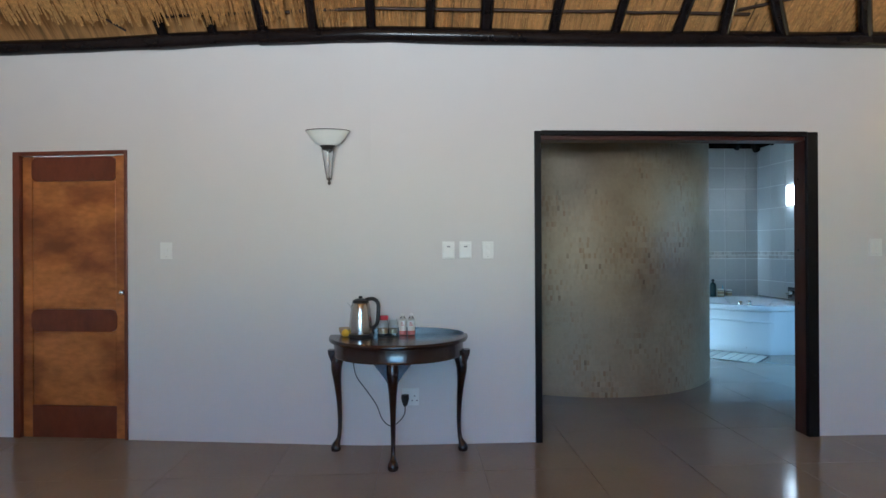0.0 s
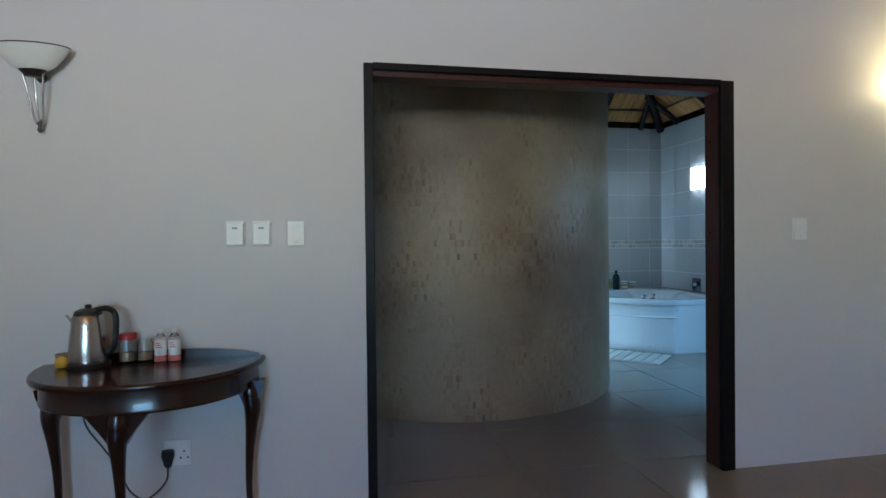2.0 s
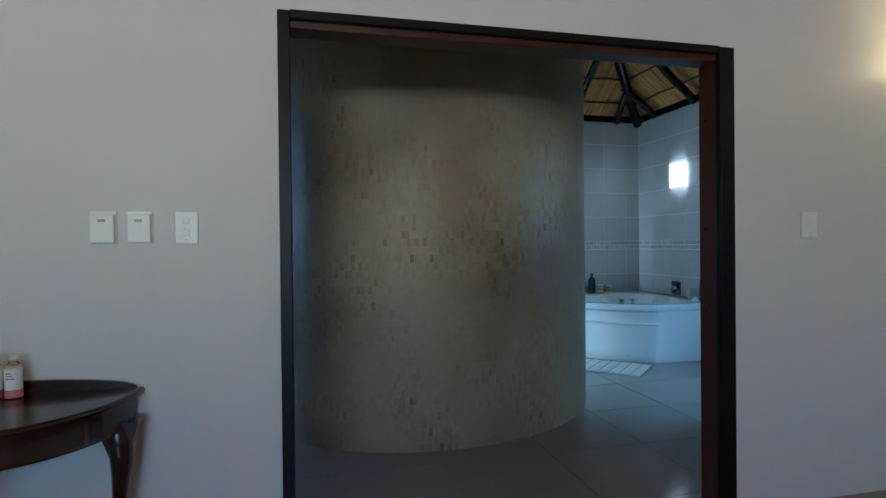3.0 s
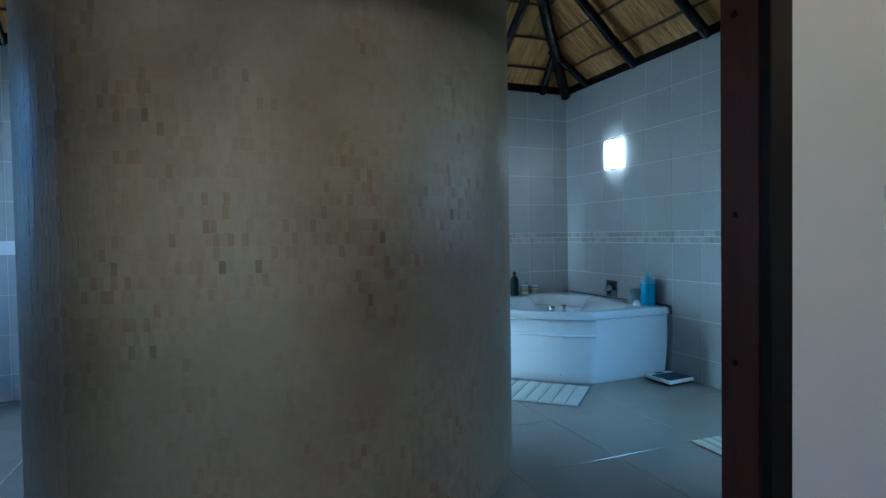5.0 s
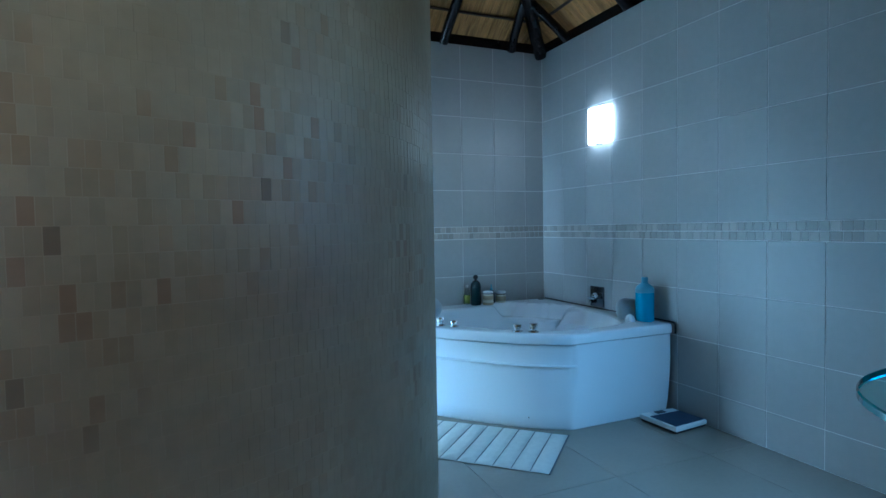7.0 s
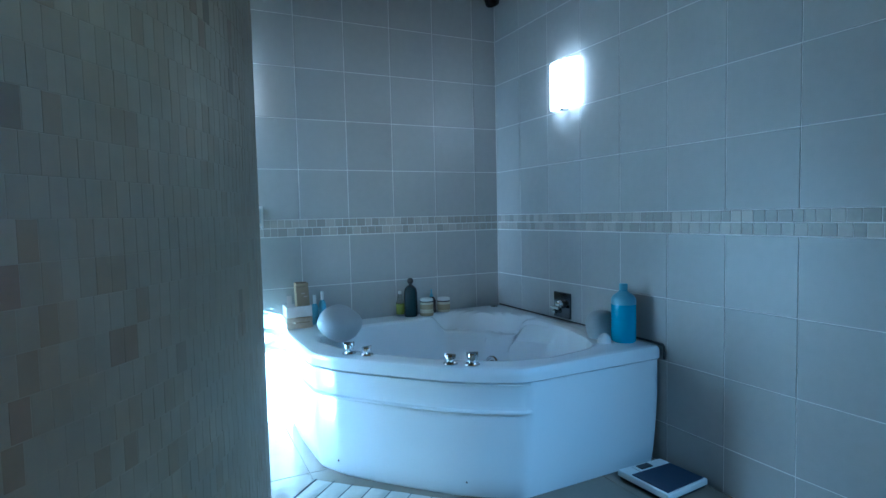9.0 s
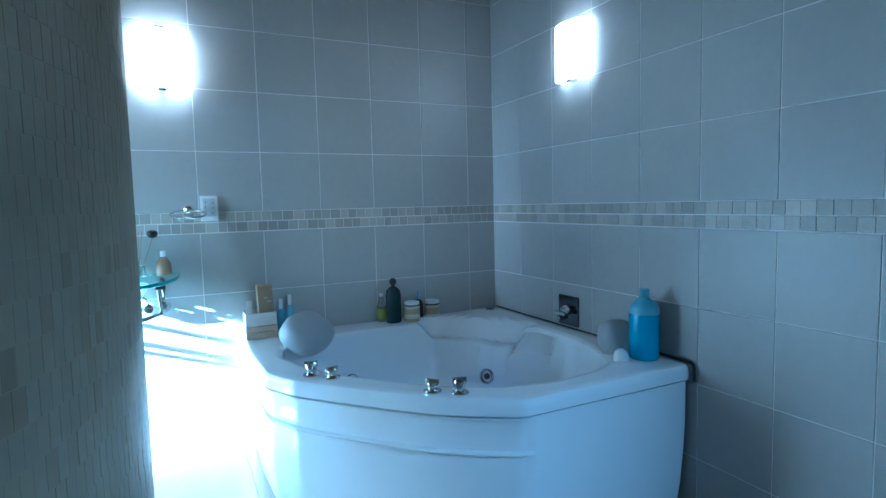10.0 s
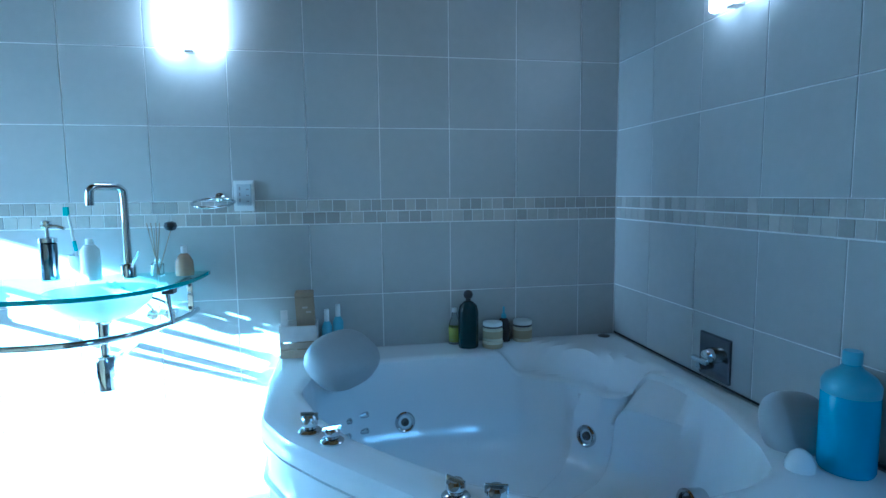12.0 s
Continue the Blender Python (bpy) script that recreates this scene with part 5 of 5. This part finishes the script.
rose = part("dried_flower", lathe([(0, 0), (0.018, 0.006), (0.026, 0.02), (0.022, 0.035), (0.010, 0.04), (0, 0.036)], (4.325, 9.54, GZ + 0.185), 16), M["black_plastic"], df, "dark dried flower head", 30)
part("flower_stem", tube([(4.262, 9.56, GZ + 0.01), (4.325, 9.54, GZ + 0.19)], 0.002, 6), M["kraft"], df)
bottle("perfume_bottle", 4.365, 9.56, 1.0, [(0, 0), (0.034, 0), (0.036, 0.01), (0.034, 0.06), (0.020, 0.085), (0.010, 0.092), (0, 0.092)], M["amber"], "small amber perfume bottle on the glass", [(0, 0.092), (0.012, 0.092), (0.012, 0.12), (0, 0.122)], M["white_plastic"])

# shaver socket and towel ring on the north wall
sh = thing("shaver_socket", 4.597, NORTH, 1.26, "white wall socket with switches on the tiled band", "socket")
part("plate", boxed((4.553, NORTH - 0.013, 1.26), (4.640, NORTH + 0.002, 1.394), 0.003), M["white_plastic"], sh)
part("faceplate", boxed((4.566, NORTH - 0.017, 1.285), (4.627, NORTH - 0.0135, 1.378), 0.002), M["pale_panel"], sh)
for k in range(3):
    part("socket_slot", boxed((4.576, NORTH - 0.0185, 1.30 + 0.026 * k), (4.582, NORTH - 0.0172, 1.315 + 0.026 * k)), M["grey_plastic"], sh)
    part("socket_slot", boxed((4.606, NORTH - 0.0185, 1.30 + 0.026 * k), (4.618, NORTH - 0.0172, 1.306 + 0.026 * k)), M["grey_plastic"], sh)
rg = thing("towel_ring", 4.50, NORTH, 1.30, "empty round chrome towel ring on the tiles", "towel ring")
part("mount", lathe([(0, 0), (0.020, 0), (0.020, 0.012), (0.010, 0.02), (0.010, 0.05), (0, 0.052)], (4.495, NORTH, 1.322), 20, Matrix.Rotation(radians(90), 4, "X")), M["chrome"], rg, "", 40)
part("ring", tube([(4.492 + 0.082 * math.cos(a), NORTH - 0.125 + 0.085 * math.sin(a), 1.300 + 0.018 * math.sin(a)) for a in [2 * math.pi * i / 40 for i in range(40)]], 0.0055, 8, closed=True), M["chrome"], rg, "", 60)

# ---------------- floor things ----------------


def bath_mat(corner, ex, ey, label, stripes, cloth="cotton", yarn="thread"):
    """A woven cotton mat: corner, and its two sides as vectors; ribs across its length."""
    c, ex, ey = Vector((*corner, 0)), Vector((*ex, 0)), Vector((*ey, 0))
    t = thing("bath_mat", *(c + (ex + ey) / 2), label, "bath mat", "bath mats")
    nx, ny = 90, 26
    rnd = random.Random(label)
    top = []
    for j in range(ny + 1):
        for i in range(nx + 1):
            u, v = i / nx, j / ny
            e = 0.006 * noise.noise(Vector((u * 9, v * 4, 1.3)))
            p = c + ex * (u + e * 0.5) + ey * (v + e)
            rib = 0.5 + 0.5 * math.cos(2 * math.pi * u * stripes)
            edge = min(1, 14 * min(u, 1 - u, v, 1 - v) + 0.2)
            top.append((p.x, p.y, 0.002 + edge * (0.006 + 0.007 * (1 - rib ** 6) + 0.003 * noise.noise(Vector((u * 30, v * 12, 0))))))
    fs = [(j * (nx + 1) + i, j * (nx + 1) + i + 1, (j + 1) * (nx + 1) + i + 1, (j + 1) * (nx + 1) + i) for j in range(ny) for i in range(nx)]
    me = bpy.data.meshes.new("weave")
    me.from_pydata(top, [], fs)
    me.materials.append(M[cloth])
    me.shade_smooth()
    ob = new("weave", me)
    ob.parent, ob.matrix_parent_inverse = t, t.matrix_world.inverted()
    for k in range(1, stripes):
        u = k / stripes
        pts = [c + ex * (u + 0.003 * noise.noise(Vector((k, j * 0.7, 4)))) + ey * (j / 10) + Vector((0, 0, 0.0105)) for j in range(11)]
        part("stripe", tube(pts, 0.0022, 6), M[yarn], t)
    for q, e in ((c, ey), (c + ex, ey)):
        part("hem", tube([q + e * (j / 8) + Vector((0, 0, 0.006)) for j in range(9)], 0.004, 6), M[yarn], t)


bath_mat((5.455, 8.050), (-0.74, 0.72), (-0.41, -0.40), "off-white ribbed cotton bath mat with thin dark stripes", 10)
bath_mat((5.265, 6.80), (0.66, -0.02), (-0.02, -0.42), "beige ribbed cotton bath mat lying on the tiles", 9, "cotton_beige", "beige_thread")

sc = thing("bathroom_scale", 6.19, 7.94, 0, "white bathroom scale with a dark navy ribbed top", "scale")
sq = [(6.035, 8.068), (6.312, 8.062), (6.335, 7.80), (6.052, 7.775)]


def sq_in(d):
    c = Vector((sum(p[0] for p in sq) / 4, sum(p[1] for p in sq) / 4))
    return [c + (Vector(p) - c) * d for p in sq]


for nm, levels, mt in (("base", ((0.94, 0.004), (0.97, 0.018)), "black_plastic"), ("body", ((0.98, 0.018), (1.0, 0.022), (1.0, 0.044), (0.98, 0.048)), "white_plastic")):
    part(nm, rings(bmesh.new(), [[(p.x, p.y, z) for p in sq_in(dd)] for dd, z in levels], True, True, True), M[mt], sc)
q4 = [Vector(p) for p in sq_in(0.91)]
bmq = bmesh.new()
part("tread", rings(bmq, [[(*q4[0].lerp(q4[3], 0.24), z), (*q4[1].lerp(q4[2], 0.24), z), (*q4[2], z), (*q4[3], z)] for z in (0.0485, 0.053)], True, True, True), M["navy"], sc, "navy ribbed rubber tread")
part("display", boxed((6.13, 8.005, 0.048), (6.205, 8.045, 0.056), 0.002), M["black_plastic"], sc, "small dark display window")
part("display_bezel", boxed((6.11, 7.992, 0.048), (6.228, 8.056, 0.0525), 0.002), M["white_plastic"], sc)
for x, y in ((6.07, 8.03), (6.29, 8.03), (6.30, 7.83), (6.08, 7.81)):
    part("foot", lathe([(0, 0), (0.012, 0), (0.012, 0.005), (0, 0.006)], (x, y, 0.0), 12), M["black_plastic"], sc)

# ---------------- window frames ----------------




def window(name, a, b, axis, label):
    """A timber frame and blue-filter pane in an opening that runs from a to b, in a wall normal to x."""
    w = structure(thing(name, *[(p + q) / 2 for p, q in zip(a, b)], "", ""), label)
    x0, x1 = a[0], b[0]
    f = 0.05
    part("window_frame", boxed((x0, a[1], a[2]), (x1, a[1] + f, b[2])), M["mahogany"], w)
    part("window_frame", boxed((x0, b[1] - f, a[2]), (x1, b[1], b[2])), M["mahogany"], w)
    part("window_frame", boxed((x0, a[1] + f, a[2]), (x1, b[1] - f, a[2] + f)), M["mahogany"], w)
    part("window_frame", boxed((x0, a[1] + f, b[2] - f), (x1, b[1] - f, b[2])), M["mahogany"], w)
    p = part("pane", boxed(((x0 + x1) / 2 - 0.003, a[1] + f, a[2] + f), ((x0 + x1) / 2 + 0.003, b[1] - f, b[2] - f)), M["tinted"], w, "unseen pane tinted blue to cool the daylight")


window("window_1", (WEST - 0.18, WW[0], WW[2]), (WEST - 0.12, WW[1], WW[3]), "x", "unseen timber-framed bathroom window")
# the east window is made up, to go with its fill lamp
window("added_window_2", (EAST + 0.10, EW[0], EW[2]), (EAST + 0.16, EW[1], EW[3]), "x", "unseen timber-framed bathroom window")

# ---------------- tiles ----------------
TILE_MESH = {}


def tile_mesh(w, h, d, chamfer, material):
    """A chamfered slab, centred, facing +z, back at 0."""
    key = (round(w, 3), round(h, 3), round(d, 4), material.name)
    if key not in TILE_MESH:
        c = chamfer
        a, b = w / 2, h / 2
        vs = [(-a, -b, -0.004), (a, -b, -0.004), (a, b, -0.004), (-a, b, -0.004), (-a, -b, d - c), (a, -b, d - c), (a, b, d - c), (-a, b, d - c), (-a + c, -b + c, d), (a - c, -b + c, d), (a - c, b - c, d), (-a + c, b - c, d)]
        fs = [(8, 9, 10, 11)] + [(i, (i + 1) % 4, 4 + (i + 1) % 4, 4 + i) for i in range(4)] + [(4 + i, 4 + (i + 1) % 4, 8 + (i + 1) % 4, 8 + i) for i in range(4)]
        me = bpy.data.meshes.new("tile")
        me.from_pydata(vs, [], fs)
        me.materials.append(material)
        TILE_MESH[key] = me
    return TILE_MESH[key]


def lay(parent, name, me, m, inv):
    ob = bpy.data.objects.new(name, me)
    scene.collection.objects.link(ob)
    ob.parent, ob.matrix_parent_inverse, ob.matrix_basis = parent, inv, m
    return ob


ROWS_Z = [0.0, 0.215, 0.540, 0.865, 1.195, 1.305, 1.627, 1.950, 2.275, 2.600, 2.900]
rt = random.Random(5)


def tile_wall(wall, cuts, place, skip=None):
    """Tiles between the cuts along a wall and ROWS_Z, with two rows of small mosaic in the band."""
    inv = wall.matrix_world.inverted()
    gap = 0.0042
    for z0, z1 in zip(ROWS_Z, ROWS_Z[1:]):
        if abs(z0 - 1.195) < 1e-6:
            continue
        for a, b in zip(cuts, cuts[1:]):
            if skip and skip(a, b, z0, z1):
                continue
            me = tile_mesh(abs(b - a) - gap, z1 - z0 - gap, 0.0025, 0.0012, M["tile"])
            tilt = Matrix.Rotation(rt.gauss(0, 0.0007), 4, "X") @ Matrix.Rotation(rt.gauss(0, 0.0007), 4, "Y")
            lay(wall, "tile", me, place((a + b) / 2, (z0 + z1) / 2) @ tilt, inv)


back = bpy.data.objects["wall_north"]
cutx = [EAST] + [6.168 - 0.3245 * k for k in range(21)] + [WEST]
cutx = sorted(cutx)
put_n = lambda s, z: Matrix.Translation((s, NORTH + G, z)) @ Matrix.Rotation(radians(90), 4, "X")
tile_wall(back, cutx, put_n)
right = bpy.data.objects["wall_east"]
cuty = sorted([NORTH] + [9.369 - 0.3260 * k for k in range(12)] + [WALL_B])
put_e = lambda s, z: Matrix.Translation((EAST + G, s, z)) @ Matrix.Rotation(radians(-90), 4, "Z") @ Matrix.Rotation(radians(90), 4, "X")
tile_wall(right, cuty, put_e, lambda a, b, z0, z1: b > EW[0] and a < EW[1] and z1 > EW[2] and z0 < EW[3])

# mosaic band: two rows of small stone squares
for wall, s0, s1, put, near in ((back, WEST, EAST, put_n, (1.6, EAST)), (right, 5.42, NORTH, put_e, (5.6, NORTH))):
    inv = wall.matrix_world.inverted()
    for row, zc in enumerate((1.2235, 1.2785)):
        s = s1 - 0.003
        while s - 0.052 > s0:
            w = rt.choice((0.050, 0.050, 0.050, 0.042, 0.058))
            c = s - w / 2
            s -= w + 0.003
            if wall is right and EW[0] - 0.03 < c < EW[1] + 0.03:
                continue
            if not near[0] < c < near[1]:
                continue
            lay(wall, "mosaic_piece", tile_mesh(w, 0.050, 0.0022 + 0.0006 * rt.random(), 0.001, M["band"]), put(c, zc), inv)

# floor tiles
floor = bpy.data.objects["floor"]
inv = floor.matrix_world.inverted()
fx = [2.12 + 0.646 * k for k in range(-9, 8)]
fy = [5.418 + 0.690 * k for k in range(-4, 7)]
for a, b in zip(fx, fx[1:]):
    for c, d in zip(fy, fy[1:]):
        a1, b1, c1, d1 = max(a, -3.6), min(b, 6.4), c, min(d, 9.69)
        if b1 - a1 < 0.02 or d1 - c1 < 0.02:
            continue
        lay(floor, "floor_tile", tile_mesh(b1 - a1 - 0.003, d1 - c1 - 0.003, 0.004, 0.0012, M["floor_tile"]), Matrix.Translation(((a1 + b1) / 2, (c1 + d1) / 2, -0.004)) @ Matrix.Rotation(rt.gauss(0, 0.0006), 4, "X") @ Matrix.Rotation(rt.gauss(0, 0.0006), 4, "Y"), inv)
# the bedroom floor behind the walk, in one sheet
structure(link("floor_south", boxed((-3.6, -2.6, -0.004), (6.4, 5.418 - 4 * 0.690 - 0.004, 0.0)), M["floor_tile"]), "glossy beige porcelain tile floor")

# ---------------- mosaic of the curved shower wall ----------------
PW, PH, GAP = 0.0240, 0.0482, 0.0006
shower = bpy.data.objects["shower_wall"]
line = [Vector((*p, 0)) for p in COLUMN]
acc = [0.0]
for p, q in zip(line, line[1:]):
    acc.append(acc[-1] + (q - p).length)


def along_line(s):
    k = min(max(int(np.searchsorted(acc, s)) - 1, 0), len(line) - 2)
    f = (s - acc[k]) / (acc[k + 1] - acc[k])
    p = line[k].lerp(line[k + 1], f)
    t = (line[k + 1] - line[k]).normalized()
    return p, t


rm = random.Random(11)
verts, faces = [], []
inv = shower.matrix_world.inverted()
piece = tile_mesh(PW, PH, 0.0004, 0.0003, M["mosaic"])
cols = int(acc[-1] / (PW + GAP)) - 1
rows = int(2.98 / (PH + GAP))
for j in range(rows):
    shift = rm.random() * (PW + GAP)
    z = j * (PH + GAP) + PH / 2
    for i in range(cols):
        p, t = along_line(shift + (i + 0.5) * (PW + GAP))
        n = Vector((-t.y, t.x, 0))
        if (p + n - Vector((CX, CY, 0))).length < (p - Vector((CX, CY, 0))).length:
            n = -n
        if rm.random() < 0.001:
            continue                                   # a few pieces have fallen out
        ang = math.degrees(math.atan2(p.y - CY, p.x - CX))
        pm = Matrix(((t.x, 0, n.x, p.x), (t.y, 0, n.y, p.y), (0, 1, 0, z), (0, 0, 0, 1)))
        if -49 < ang < -29 and 1.10 < z < 1.75:
            lay(shower, "mosaic_piece", piece, pm @ Matrix.Rotation(rm.gauss(0, 0.004), 4, "Y") @ Matrix.Rotation(rm.gauss(0, 0.003), 4, "X"), inv)
            continue
        h = 0.0002 + rm.random() * 0.0003
        k = len(verts)
        a, b = PW / 2, PH / 2
        tw, tv = rm.gauss(0, 0.004), rm.gauss(0, 0.003)
        for x, y, d in ((-a, -b, -0.001), (a, -b, -0.001), (a, b, -0.001), (-a, b, -0.001), (-a + 0.0005, -b + 0.0005, h), (a - 0.0005, -b + 0.0005, h), (a - 0.0005, b - 0.0005, h), (-a + 0.0005, b - 0.0005, h)):
            q = p + t * x + n * (d + (x * tw + y * tv if d > 0 else 0))
            verts.append((q.x, q.y, z + y))
        faces += [(k + 4, k + 5, k + 6, k + 7), (k, k + 1, k + 5, k + 4), (k + 1, k + 2, k + 6, k + 5), (k + 2, k + 3, k + 7, k + 6), (k + 3, k, k + 4, k + 7)]
me = bpy.data.meshes.new("mosaic")
me.from_pydata(verts, [], faces)
me.materials.append(M["mosaic_field"])
ob = new("mosaic", me)
ob.parent, ob.matrix_parent_inverse = shower, inv
tagged(ob, "cream and tan stone mosaic pieces", kind="stuff")
